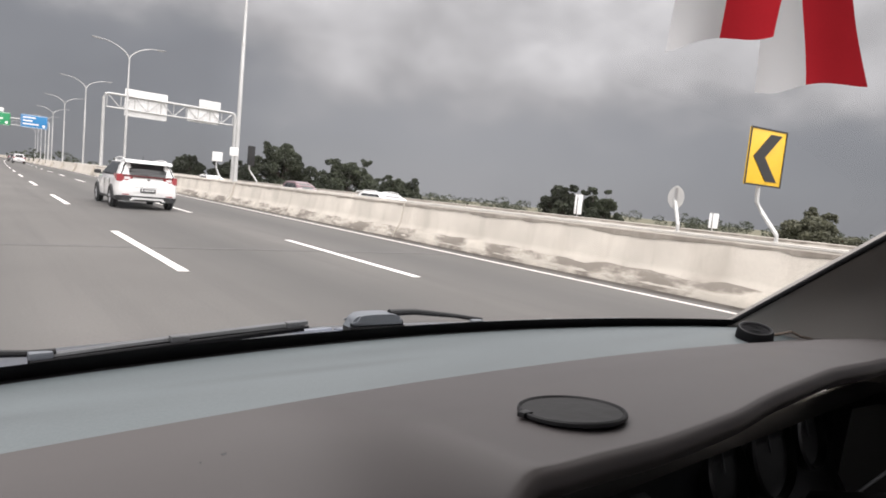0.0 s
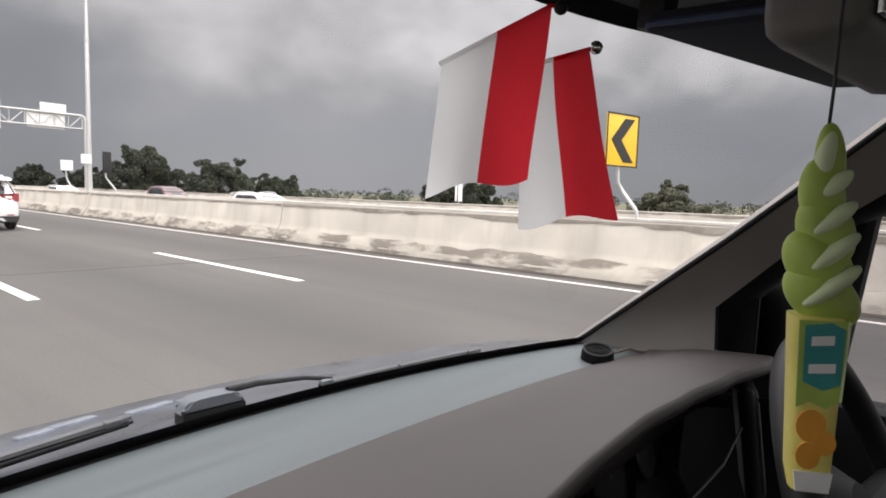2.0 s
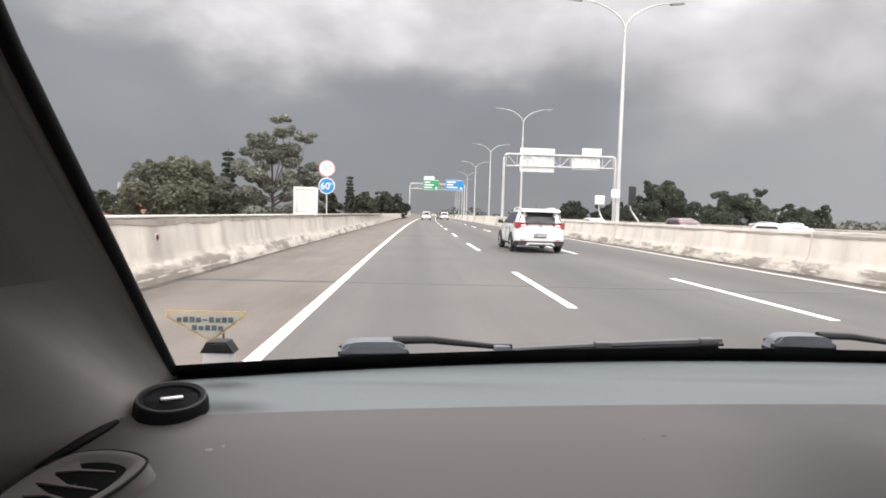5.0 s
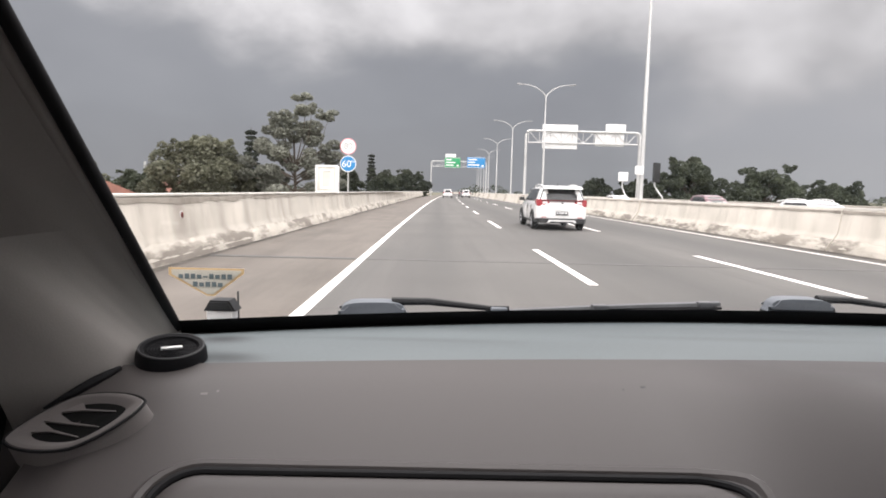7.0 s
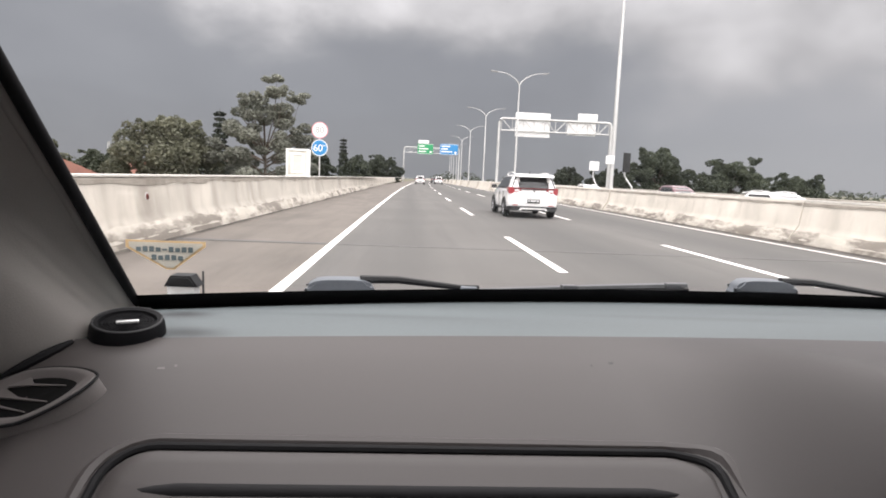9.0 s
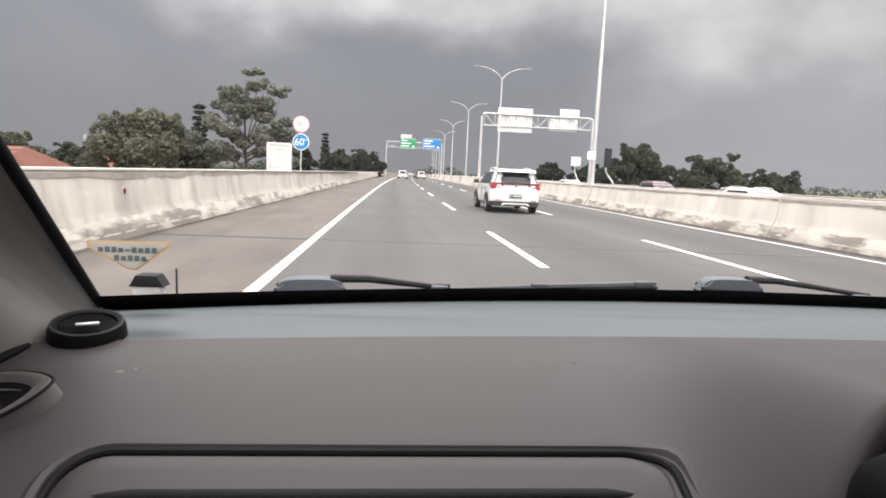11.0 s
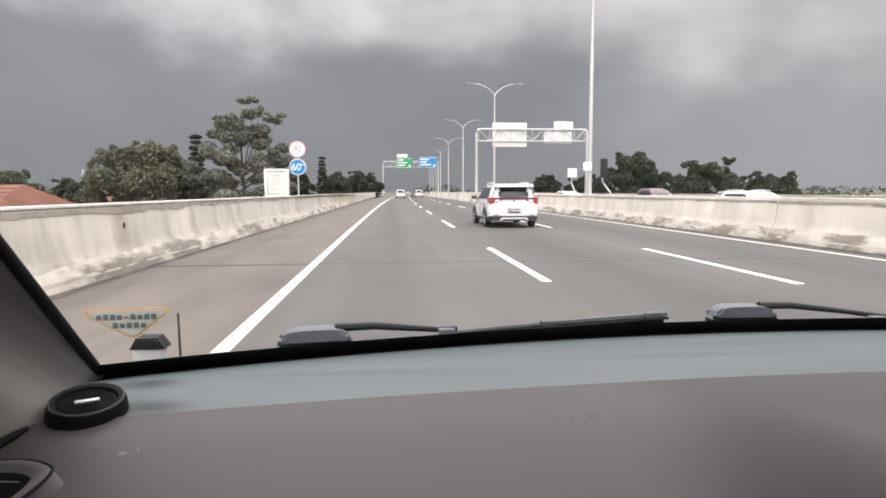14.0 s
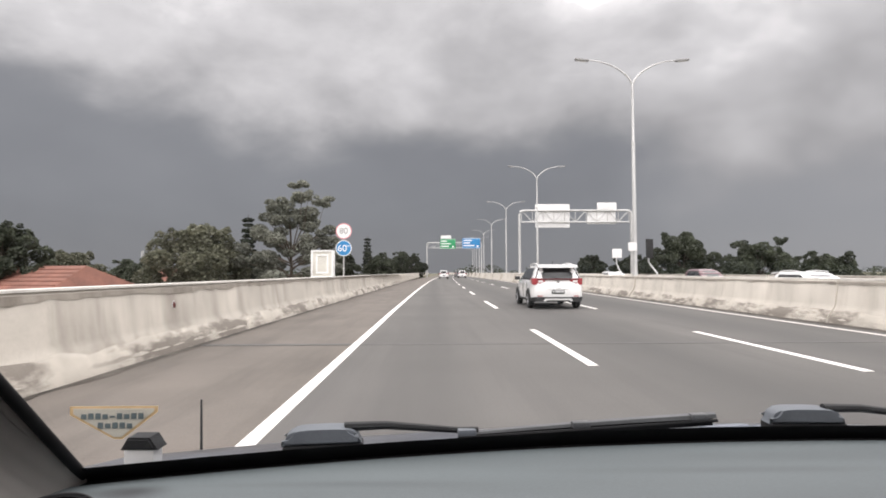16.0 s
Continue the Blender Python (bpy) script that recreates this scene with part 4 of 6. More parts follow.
# ---- wipers on the cowl ----
def wiper(m, blade, label):
    e = thing("windscreen_wiper", m, label, "wiper", "windscreen wipers")
    out = [(-0.037, 0.0)] + [(0.034 * math.copysign(abs(math.cos(radians(a))) ** 0.55, math.cos(radians(a))), 0.0150 * math.sin(radians(a)) ** 0.6) for a in range(172, 4, -12)] + [(0.037, 0.0)]
    part("pivot_cover", prism(out, "y", -0.012, 0.012, 0.003), WIPERPALE, e, "blue-grey plastic pivot cover")
    part("pivot_foot", box(-0.036, 0.038, -0.012, 0.013, -0.022, 0.001, 0.003), BLACKTRIM, e)
    bx0, bz0, bx1, bz1, dy = blade
    part("arm", tube([(0.02, 0.0, 0.014), (0.06, 0.004, 0.013), (0.13, 0.01, 0.004), (bx0 + 0.02, dy, bz0 + 0.004)], [0.0045, 0.004, 0.003, 0.003], 8), BLACKTRIM, e)
    n = 16
    rows = []
    for k in range(n + 1):
        t = k / n
        x, z = bx0 + (bx1 - bx0) * t, bz0 + (bz1 - bz0) * t
        y = dy + 0.004 * math.sin(math.pi * t)
        h = 0.0018 + 0.0024 * t
        rows.append([(x, y - 0.004, z), (x, y + 0.004, z), (x, y + 0.002, z + h * 1.3), (x, y - 0.003, z + h)])
    part("blade", loft(rows, closed=True, caps=True), WIPER, e, "dark grey blade")
    part("blade_web", loft([[(bx0 + (bx1 - bx0) * k / 8, dy + 0.003, bz0 + (bz1 - bz0) * k / 8 + dz) for dz in (0.001, -0.009)] for k in range(9)]), SEAL, e, "black wind deflector")
    part("blade_edge", tube([(bx0 + (bx1 - bx0) * k / 8, dy - 0.005, bz0 + (bz1 - bz0) * k / 8 - 0.002) for k in range(9)], 0.0017, 6), SEAL, e, "black rubber edge")
    for t in (0.03, 0.46, 0.93):
        x, z = bx0 + (bx1 - bx0) * t, bz0 + (bz1 - bz0) * t
        part("clip", box(x - 0.009, x + 0.009, dy - 0.006, dy + 0.004, z - 0.001, z + 0.0055, 0.0018), WIPERPALE if t < 0.1 else WIPER, e)
    return e


wiper(pose(-0.136, 0.862, 1.1365, 0, 0, 7), (0.13, 0.0005, 0.40, 0.0075, 0.006), "grey windscreen wiper resting along the glass foot")
wiper(pose(0.338, 0.893, 1.1445, 0, 0, -3), (0.14, -0.002, 0.46, -0.012, -0.012), "grey windscreen wiper with a pale pivot cover")
part("cowl", loft([[(x, base_y(x) + dy, z) for x in [-0.40 + 1.46 * k / 30 for k in range(31)]] for dy, z in ((0.004, 1.133), (0.02, 1.1362), (0.06, 1.126), (0.14, 1.106), (0.22, 1.091), (0.29, 1.078), (0.31, 1.06))]), COWL, shell, "blue-grey plastic cowl with a wet shine and mottled-in reflections")

# Added plates, no real covers: they stand for bright reflections on the cowl.
for cx, cdy, cw in ((0.215, 0.222, 0.020), (0.262, 0.236, 0.026), (0.344, 0.206, 0.030), (0.395, 0.196, 0.016)):
    cover = part("cowl_reflection", box(-cw, cw, -0.011, 0.011, -0.004, 0.0035, 0.003), COWL_REFLECTION, shell, "flat pale plate for a reflection on the cowl")
    cover.matrix_basis = pose(cx, base_y(cx) + cdy, 1.106 - 0.185 * (cdy - 0.14), -10, 0, 8)

# things at the foot of the glass on the passenger side
cap = thing("cowl_cap", pose(-0.275, 0.805, 1.139) @ Matrix.Scale(0.85, 4), "small black cap on a pale base outside the glass", "cowl cap")
part("cap_base", box(-0.015, 0.014, -0.01, 0.01, -0.012, 0.014, 0.002), SILVER, cap, "pale plastic base")
part("cap_top", prism([(-0.018, 0.013), (-0.011, 0.025), (0.010, 0.025), (0.018, 0.013)], "y", -0.012, 0.012, 0.002), BLACKTRIM, cap)
rod = thing("aerial", pose(-0.474, 1.444, 0.905), "short thin black aerial rod on the bonnet corner", "aerial")
part("rod", tube([(0, 0, 0.01), (0, 0, 0.06), (-0.001, 0, 0.150)], [0.0034, 0.0028, 0.0020], 8), CLADDING, rod)
part("aerial_foot", lathe([(0.014, 0.0), (0.012, 0.008), (0.005, 0.016), (0.0, 0.017)], 16), BLACKTRIM, rod)

stk = thing("glass_sticker", pose(0, 0, 0), "triangular amber-edged sticker on the glass, seen from behind", "sticker")
part("sticker_border", prism([(-0.294, 1.2), (-0.231, 1.2), (-0.231, 1.196), (-0.256, 1.1765), (-0.262, 1.1765), (-0.294, 1.194)], "y", 0.733, 0.7334), STICKER_EDGE, stk, "faded amber border")
part("sticker_face", prism([(-0.2915, 1.1985), (-0.2335, 1.1985), (-0.2335, 1.1965), (-0.2568, 1.1782), (-0.2617, 1.1782), (-0.2912, 1.1946)], "y", 0.7326, 0.733), STICKER_FACE, stk, "pale face")
for row, (x0, x1, z, n, gap) in enumerate(((-0.2855, -0.2395, 1.1928, 9, 4), (-0.2735, -0.2475, 1.1862, 5, -1))):
    for k in range(n):
        a = x0 + (x1 - x0) * k / n
        tall = 0.0006 if k == gap else (0.0024 if (k * 5 + row) % 3 else 0.0017)
        part("print_bar", box(a, a + (x1 - x0) / n - 0.0014, 0.7322, 0.7326, z - min(tall, 0.0018), z + tall), STICKER_INK, stk)



# ---- hanging things ----
def flag(corners, knob, folds, label, cup):
    """Corners: top at the knob, top far, bottom far, bottom near."""
    tn, tf, bf, bn = (Vector(c) for c in corners)
    e = thing("mini_flag", Matrix.Translation(knob), label, "flag", "hanging flags")
    out = (tn - tf).cross(tn - bn).normalized()

    def cloth(u0, u1):
        rows = []
        for j in range(13):
            v = j / 12
            row = []
            for i in range(11):
                u = u0 + (u1 - u0) * i / 10
                p = tn.lerp(tf, u).lerp(bn.lerp(bf, u), v)
                p = p + out * (0.0036 * math.sin(u * 6 + folds) * (0.25 + v) + 0.0026 * math.sin(v * 5 + u * 3 + folds)) + Vector((0, 0, -0.0026 * math.sin(u * 7 + folds) * v))
                row.append(tuple(p - Vector(knob)))
            rows.append(row)
        return loft(rows)

    for nm, a, b, m in (("red_half", 0.0, 0.5, FLAGRED), ("white_half", 0.5, 1.0, FLAGWHITE)):
        c = part(nm, cloth(a, b), m, e, "red cloth" if a == 0 else "white cloth")
    K = Vector(knob)
    along = (tf - tn)
    part("stick", tube([K - K, tn - K, tn - K + along * 0.5], 0.0012, 8), FLAGRED, e, "thin stick in a red cloth hem")
    part("white_hem", tube([tn - K + along * 0.5, tf - K + along * 0.02], 0.0012, 8), FLAGWHITE, e, "white cloth hem")
    bm = bmesh.new()
    bmesh.ops.create_uvsphere(bm, u_segments=16, v_segments=10, radius=0.0036)
    part("knob", bm, BLACKTRIM if cup else CHROME, e, "dark end knob")
    return e


flag([(0.2728, 0.4304, 1.4875), (0.2343, 0.4687, 1.4569), (0.2247, 0.4685, 1.3912), (0.2592, 0.4314, 1.4013)], (0.2759, 0.4269, 1.4866), 0.3, "small red and white cloth flag hanging from the mirror", True)
flag([(0.3005, 0.4241, 1.4707), (0.2759, 0.4506, 1.4594), (0.2689, 0.4429, 1.3765), (0.3046, 0.405, 1.3831)], (0.3036, 0.4208, 1.4719), 1.7, "small red and white cloth flag hanging behind another", False)

mirror = thing("rear_view_mirror", pose(0.388, 0.310, 1.509, 0, 0, -8), "grey rear-view mirror on the windscreen", "mirror")
part("mirror_housing", box(-0.082, 0.10, -0.020, 0.024, -0.046, 0.042, 0.014, 3), MIRRORBACK, mirror)
part("mirror_glass", box(-0.075, 0.093, -0.023, -0.0205, -0.038, 0.034, 0.0008), CHROME, mirror, "mirror glass")
part("mirror_stem", tube([(0, 0.02, 0.01), (0.01, 0.05, 0.04), (0.01, 0.07, 0.07)], 0.009, 10), BLACKTRIM, mirror)


def blob(centre, size, lean=0.0, twist=0.0):
    """A rounded lump, sheared sideways by lean and turned by twist."""
    bm = bmesh.new()
    bmesh.ops.create_uvsphere(bm, u_segments=20, v_segments=12, radius=1)
    turn = Matrix.Rotation(twist, 3, "Y")
    for v in bm.verts:
        q = turn @ Vector((v.co.x * size[0], v.co.y * size[1], v.co.z * size[2]))
        v.co = Vector(centre) + Vector((q.x, q.y, q.z + lean * q.x))
    return bm


def freshener(m, label):
    """Flat card-like freshener: a tall swirl over a tapering printed carton, hung by a cord."""
    e = thing("air_freshener", m, label, "air freshener", "air fresheners")
    rows = []
    for k in range(9):
        t = k / 8
        z = -0.1275 + 0.0585 * t
        w, dd = 0.0088 + 0.0026 * t, 0.0055 + 0.002 * t
        if k == 0:
            w, dd = w * 0.8, dd * 0.8
        rows.append([(w * math.copysign(abs(math.cos(a)) ** 0.6, math.cos(a)), dd * math.copysign(abs(math.sin(a)) ** 0.6, math.sin(a)), z) for a in [2 * math.pi * i / 24 for i in range(24)]])
    cup = part("carton", loft(rows, closed=True, caps=True), YELLOW, e, "yellow printed carton")

    def front(z):
        return -(0.0055 + 0.002 * (z + 0.1275) / 0.0585)

    def patch(name, pts, lift, material, lab=""):
        bm = bmesh.new()
        n = len(pts)
        lo = [bm.verts.new((x, front(z) + 0.0004, z)) for x, z in pts]
        hi = [bm.verts.new((x, front(z) - lift, z)) for x, z in pts]
        bm.faces.new(hi)
        for k in range(n):
            bm.faces.new((lo[k], lo[(k + 1) % n], hi[(k + 1) % n], hi[k]))
        return part(name, bm, material, cup, lab, smooth=False)

    patch("print_band", [(-0.0100, -0.0700), (0.0100, -0.0700), (0.0090, -0.0960), (0.0030, -0.0985), (-0.0040, -0.0965), (-0.0090, -0.0985)], 0.0003, LIME, "lime printed leaves")
    patch("print_patch", [(-0.0075, -0.0715), (0.0030, -0.0705), (0.0085, -0.0725), (0.0078, -0.0905), (0.0010, -0.0925), (-0.0070, -0.0900)], 0.0006, TEAL, "teal print patch")
    for a, bb, cc in ((-0.0048, 0.0042, -0.0765), (-0.0052, 0.0054, -0.0855)):
        patch("print_bar", [(a, cc + 0.0014), (bb, cc + 0.0020), (bb, cc - 0.0010), (a, cc - 0.0016)], 0.0009, SIGNWHITE)
    for a, z, r in ((-0.0022, -0.1045, 0.0062), (0.0038, -0.1100, 0.0046), (-0.0026, -0.1145, 0.0051)):
        patch("fruit_print", [(a + r * math.cos(2 * math.pi * i / 14), z + r * 0.9 * math.sin(2 * math.pi * i / 14)) for i in range(14)], 0.0005 + 0.0001 * (r < 0.0052), ORANGE, "orange fruit print")
    patch("print_edge", [(0.0090, -0.0960), (0.0102, -0.0700), (0.0094, -0.0700), (0.0082, -0.0960)], 0.0008, CREAM, "pale printed edge")
    patch("carton_foot", [(-0.0078, -0.1200), (0.0080, -0.1200), (0.0070, -0.1268), (-0.0066, -0.1268)], 0.0005, SIGNWHITE, "pale foot of the carton")
    for k in range(5):
        t = k / 4
        r = 0.0160 * (1 - 0.60 * t ** 1.4)
        z = -0.0630 + 0.0425 * t
        part("swirl", blob((0.0012 * (-1) ** k, 0, z), (r, r * 0.55, 0.0100 + 0.003 * t), -0.25), LIME, e, "green swirled plastic")
        if k < 4:
            part("swirl_light", blob((0.0025, -r * 0.36, z + 0.0040), (r * 0.72, r * 0.30, 0.0034), 0.30, -0.25), CREAM, e, "pale green swirl")
    part("swirl_tip", blob((-0.0012, -0.001, -0.0190), (0.0042, 0.0034, 0.0095), 0.0, 0.25), CREAM, e, "pale pointed tip")
    part("cord", tube([(-0.0005, 0, -0.012), (0.0008, 0.0, 0.004), (0.002, 0.001, 0.022), (0.004, 0.002, 0.045)], 0.0007, 6), CLADDING, e, "dark hanging cord")
    return e


freshener(pose(0.2312, 0.3020, 1.4255, 0, -1, -62) @ Matrix.Diagonal((0.72, 0.9, 1, 1)), "green and yellow ice-cream shaped air freshener on a cord")
freshener(pose(0.288, 0.266, 1.4265, 0, -2, -58) @ Matrix.Diagonal((0.66, 0.9, 1, 1)), "green and yellow air freshener hanging behind another")

dm = thing("door_mirror", pose(1.245, 0.515, 1.08), "black door mirror outside the driver's window", "door mirror")
part("mirror_shell", box(-0.115, 0.115, -0.06, 0.065, 0.0, 0.19, 0.04, 4), BLACKTRIM, dm)
part("mirror_glass", box(-0.085, 0.098, -0.064, -0.0605, 0.022, 0.168, 0.0012), CHROME, dm, "mirror glass")
part("mirror_arm", tube([(-0.17, 0.02, 0.02), (-0.12, 0.015, 0.04), (-0.07, 0.0, 0.05)], 0.024, 10), BLACKTRIM, dm)
vis = thing("sun_visor", pose(0.62, 0.34, 1.524, 6, 0, -14), "dark folded sun visor under the roof lining", "sun visor")
part("visor_board", box(-0.17, 0.17, -0.07, 0.09, -0.008, 0.008, 0.006, 3), VISOR, vis)
part("visor_piping", tube([(a, b + 0.01, -0.002) for a, b in rounded(0.342, 0.162, 0.012) + rounded(0.342, 0.162, 0.012)[:2]], 0.003, 8, caps=False), NAVY, vis, "navy edge piping")
part("visor_clip", box(-0.168, -0.150, 0.075, 0.100, -0.004, 0.022, 0.003), BLACKTRIM, vis, "black plastic clip")


# ---- street furniture ----
def text_mesh(s, size, depth):
    cu = bpy.data.curves.new("text", "FONT")
    cu.body, cu.size, cu.extrude, cu.align_x, cu.align_y = s, size, depth, "CENTER", "CENTER"
    tmp = new("text_tmp", cu)
    me = bpy.data.meshes.new_from_object(tmp.evaluated_get(bpy.context.evaluated_depsgraph_get()))
    bpy.data.objects.remove(tmp)
    return me


def lettering(name, s, size, material, parent, m):
    ob = new(name, text_mesh(s, size, 0.004))
    ob.data.materials.clear()
    ob.data.materials.append(material)
    ob.parent = parent
    ob.matrix_basis = m
    return ob


def street_lamp(x, y):
    e = thing("street_lamp", pose(x, y, 1.08), "tall galvanised street lamp with twin curved arms on the median", "street lamp", "median lamps")
    part("pole", tube([(0, 0, 0), (0, 0, 0.4), (0, 0, 3), (0, 0, 6.8), (0, 0, 6.85), (0, 0, 10.0)], [0.125, 0.115, 0.105, 0.09, 0.075, 0.06], 12), STEEL, e)
    part("base_plate", box(-0.17, 0.17, -0.17, 0.17, 0, 0.03), STEEL, e)
    part("collar", tube([(0, 0, 6.72), (0, 0, 6.9)], 0.105, 12), STEEL, e)
    for s in (-1, 1):
        pts = [(s * (0.02 + 2.35 * t ** 1.25), 0, 9.9 + 1.25 * math.sin(t * math.pi / 2) ** 0.8) for t in [k / 12 for k in range(13)]]
        part("arm", tube(pts, [0.05 - 0.022 * k / 12 for k in range(13)], 8), STEEL, e)
        h = part("lamp_head", box(-0.36, 0.36, -0.11, 0.11, -0.05, 0.05, 0.035, 2), LAMPHEAD, e, "grey lamp head")
        h.matrix_basis = pose(s * 2.62, 0, 11.17, 0, -s * 6, 0)
        part("lens", box(-0.25, 0.25, -0.08, 0.08, -0.062, -0.05, 0.004), LENS, h)
    return e


lamp = street_lamp(10.25, 30.5)
for k in [-1] + list(range(1, 9)):
    yy = 30.5 + 31.0 * k
    copy_thing(lamp, pose(10.25 + bend(yy), yy, 1.08))
lamp_box = thing("lamp_sign", pose(10.08, 30.36, 2.35), "small white panel strapped to a lamp pole", "sign")
part("panel", box(-0.22, 0.22, -0.02, 0.0, 0, 0.42, 0.008), SIGNWHITE, lamp_box)
part("strap", tube([(0.16 + 0.13 * math.cos(2 * math.pi * k / 16), 0.14 + 0.13 * math.sin(2 * math.pi * k / 16), 0.2) for k in range(18)], 0.012, 6, caps=False), STEEL, lamp_box)


def truss(bm, x0, x1, z0, z1, n):
    """A flat lattice girder: stout upper chord, thin lower chord, uprights and diagonals."""
    tube([(x0, 0, z1), (x1, 0, z1)], 0.13, 10, bm=bm)
    tube([(x0, 0, z0), (x1, 0, z0)], 0.085, 8, bm=bm)
    for k in range(n + 1):
        a, b = x0 + (x1 - x0) * k / n, x0 + (x1 - x0) * (k + 1) / n
        tube([(a, 0, z0), (a, 0, z1)], 0.045, 6, bm=bm)
        if k < n:
            tube([(a, 0, z0 if k % 2 else z1), (b, 0, z1 if k % 2 else z0)], 0.05, 6, bm=bm)
    return bm


def gantry(name, m, x0, x1, zb, label):
    e = thing(name, m, label, "sign gantry")
    for x in (x0, x1):
        s = 1 if x == x0 else -1
        part("post", tube([(x, 0, -0.2), (x, 0, zb + 0.5), (x + s * 0.12, 0, zb + 0.8), (x + s * 0.5, 0, zb + 0.95)], [0.19, 0.16, 0.15, 0.13], 12), STEEL, e)
    part("truss", truss(bmesh.new(), x0 + 0.3, x1 - 0.3, zb - 0.55, zb + 0.95, 10), STEEL, e, "galvanised lattice truss")
    return e


near_gantry = gantry("sign_gantry", pose(bend(77), 77, 0), 10.4, 25.0, 8.3, "steel gantry over the other carriageway with bare sign backs")
for a, b, z0, z1 in ((12.5, 17.0, 7.05, 10.1), (19.3, 23.0, 7.5, 9.25), (20.6, 23.15, 9.42, 10.3)):
    sb = part("sign_back", box(a, b, 0.16, 0.22, z0, z1, 0.01), SIGNBACK, near_gantry, "bare pale sign back")
    for k in (1, 2, 3):
        xx = a + (b - a) * k / 4
        part("rib", box(xx - 0.03, xx + 0.03, 0.12, 0.16, z0 + 0.05, z1 - 0.05), SIGNBACK, sb)

far_gantry = gantry("sign_gantry", pose(bend(172), 172, 0), -5.4, 10.4, 8.9, "steel gantry over the road with green and blue signs")
for a, b, z0, z1, m, lab in ((-1.6, 2.9, 8.0, 10.9, SIGNGREEN, "green direction sign"), (4.8, 10.0, 8.1, 11.1, SIGNBLUE, "blue direction sign"), (-1.4, 1.6, 11.0, 11.9, SIGNWHITE, "small white exit panel")):
    p = part("sign_panel", box(a, b, -0.56, -0.48, z0, z1, 0.02), m, far_gantry, lab)
    part("sign_edge", tube([(a + 0.12, -0.57, z0 + 0.12), (b - 0.12, -0.57, z0 + 0.12), (b - 0.12, -0.57, z1 - 0.12), (a + 0.12, -0.57, z1 - 0.12), (a + 0.12, -0.57, z0 + 0.12)], 0.05, 6), SIGNWHITE, p)
    if m is SIGNWHITE:
        continue
    for k in range(3):
        zz = z1 - 0.65 - 0.75 * k
        w = (b - a) * (0.36 + 0.12 * ((k * 2 + int(a > 3)) % 3))
        part("writing_bar", box(a + 0.4, a + 0.4 + w, -0.58, -0.56, zz - 0.16, zz + 0.16), SIGNWHITE, p)
    part("writing_bar", box(b - 1.0, b - 0.45, -0.58, -0.56, z0 + 0.4, z0 + 0.9), SIGNWHITE, p)

# round speed signs on the parapet
sp = thing("speed_sign", pose(-5.0, 33, 1.05), "round speed limit signs on a steel post by the parapet", "road sign")
part("post", tube([(0, 0, -0.3), (0, 0, 2.9)], 0.035, 8), STEEL, sp)


def disc(r, y0, y1):
    return prism([(r * math.cos(2 * math.pi * k / 32), r * math.sin(2 * math.pi * k / 32)) for k in range(32)], "y", y0, y1)


up = part("upper_disc", disc(0.44, -0.06, -0.045), RINGPINK, sp, "white disc with a faded red ring")
up.location = (0, 0, 2.52)
part("disc_face", disc(0.385, -0.066, -0.06), SIGNWHITE, up)
lettering("numerals", "80", 0.48, LAMPHEAD, up, pose(0, -0.07, 0, 90, 0, 0))
lo = part("lower_disc", disc(0.44, -0.06, -0.045), SIGNWHITE, sp, "blue disc with white numerals")
lo.location = (0, 0, 1.58)
part("disc_face", disc(0.40, -0.066, -0.06), SIGNBLUE, lo)
lettering("numerals", "60", 0.52, SIGNWHITE, lo, pose(-0.08, -0.07, -0.02, 90, 0, 0))
lettering("unit", "km", 0.17, SIGNWHITE, lo, pose(0.26, -0.07, 0.13, 90, 0, 0))


def panel_box(x, y):
    e = thing("frame_panel", pose(x, y, 1.1), "white framed equipment panel standing behind the parapet", "roadside panel", "framed panels")
    part("backing", box(-0.46, 0.46, -0.02, 0.08, 0.0, 1.15, 0.01), PANEL, e, "pale grey sheet")
    for name, w, h, y0, y1 in (("outer_frame", 1.0, 1.25, -0.07, -0.02), ("inner_frame", 0.56, 0.86, -0.05, -0.02)):
        for a, b, c, d in ((-w / 2, w / 2, h / 2 - 0.08, h / 2), (-w / 2, w / 2, -h / 2, -h / 2 + 0.08), (-w / 2, -w / 2 + 0.08, -h / 2 + 0.08, h / 2 - 0.08), (w / 2 - 0.08, w / 2, -h / 2 + 0.08, h / 2 - 0.08)):
            part(name, box(a, b, y0, y1, 0.575 + c, 0.575 + d, 0.008), SIGNBACK, e)
    part("side_return", box(0.46, 0.53, -0.02, 0.22, -0.04, 1.19, 0.008), SIGNBACK, e)
    for s in (-0.35, 0.35):
        part("leg", tube([(s, 0.03, -0.5), (s, 0.03, 0.05)], 0.03, 8), STEEL, e)
    return e


panel_box(-5.05, 27.0)


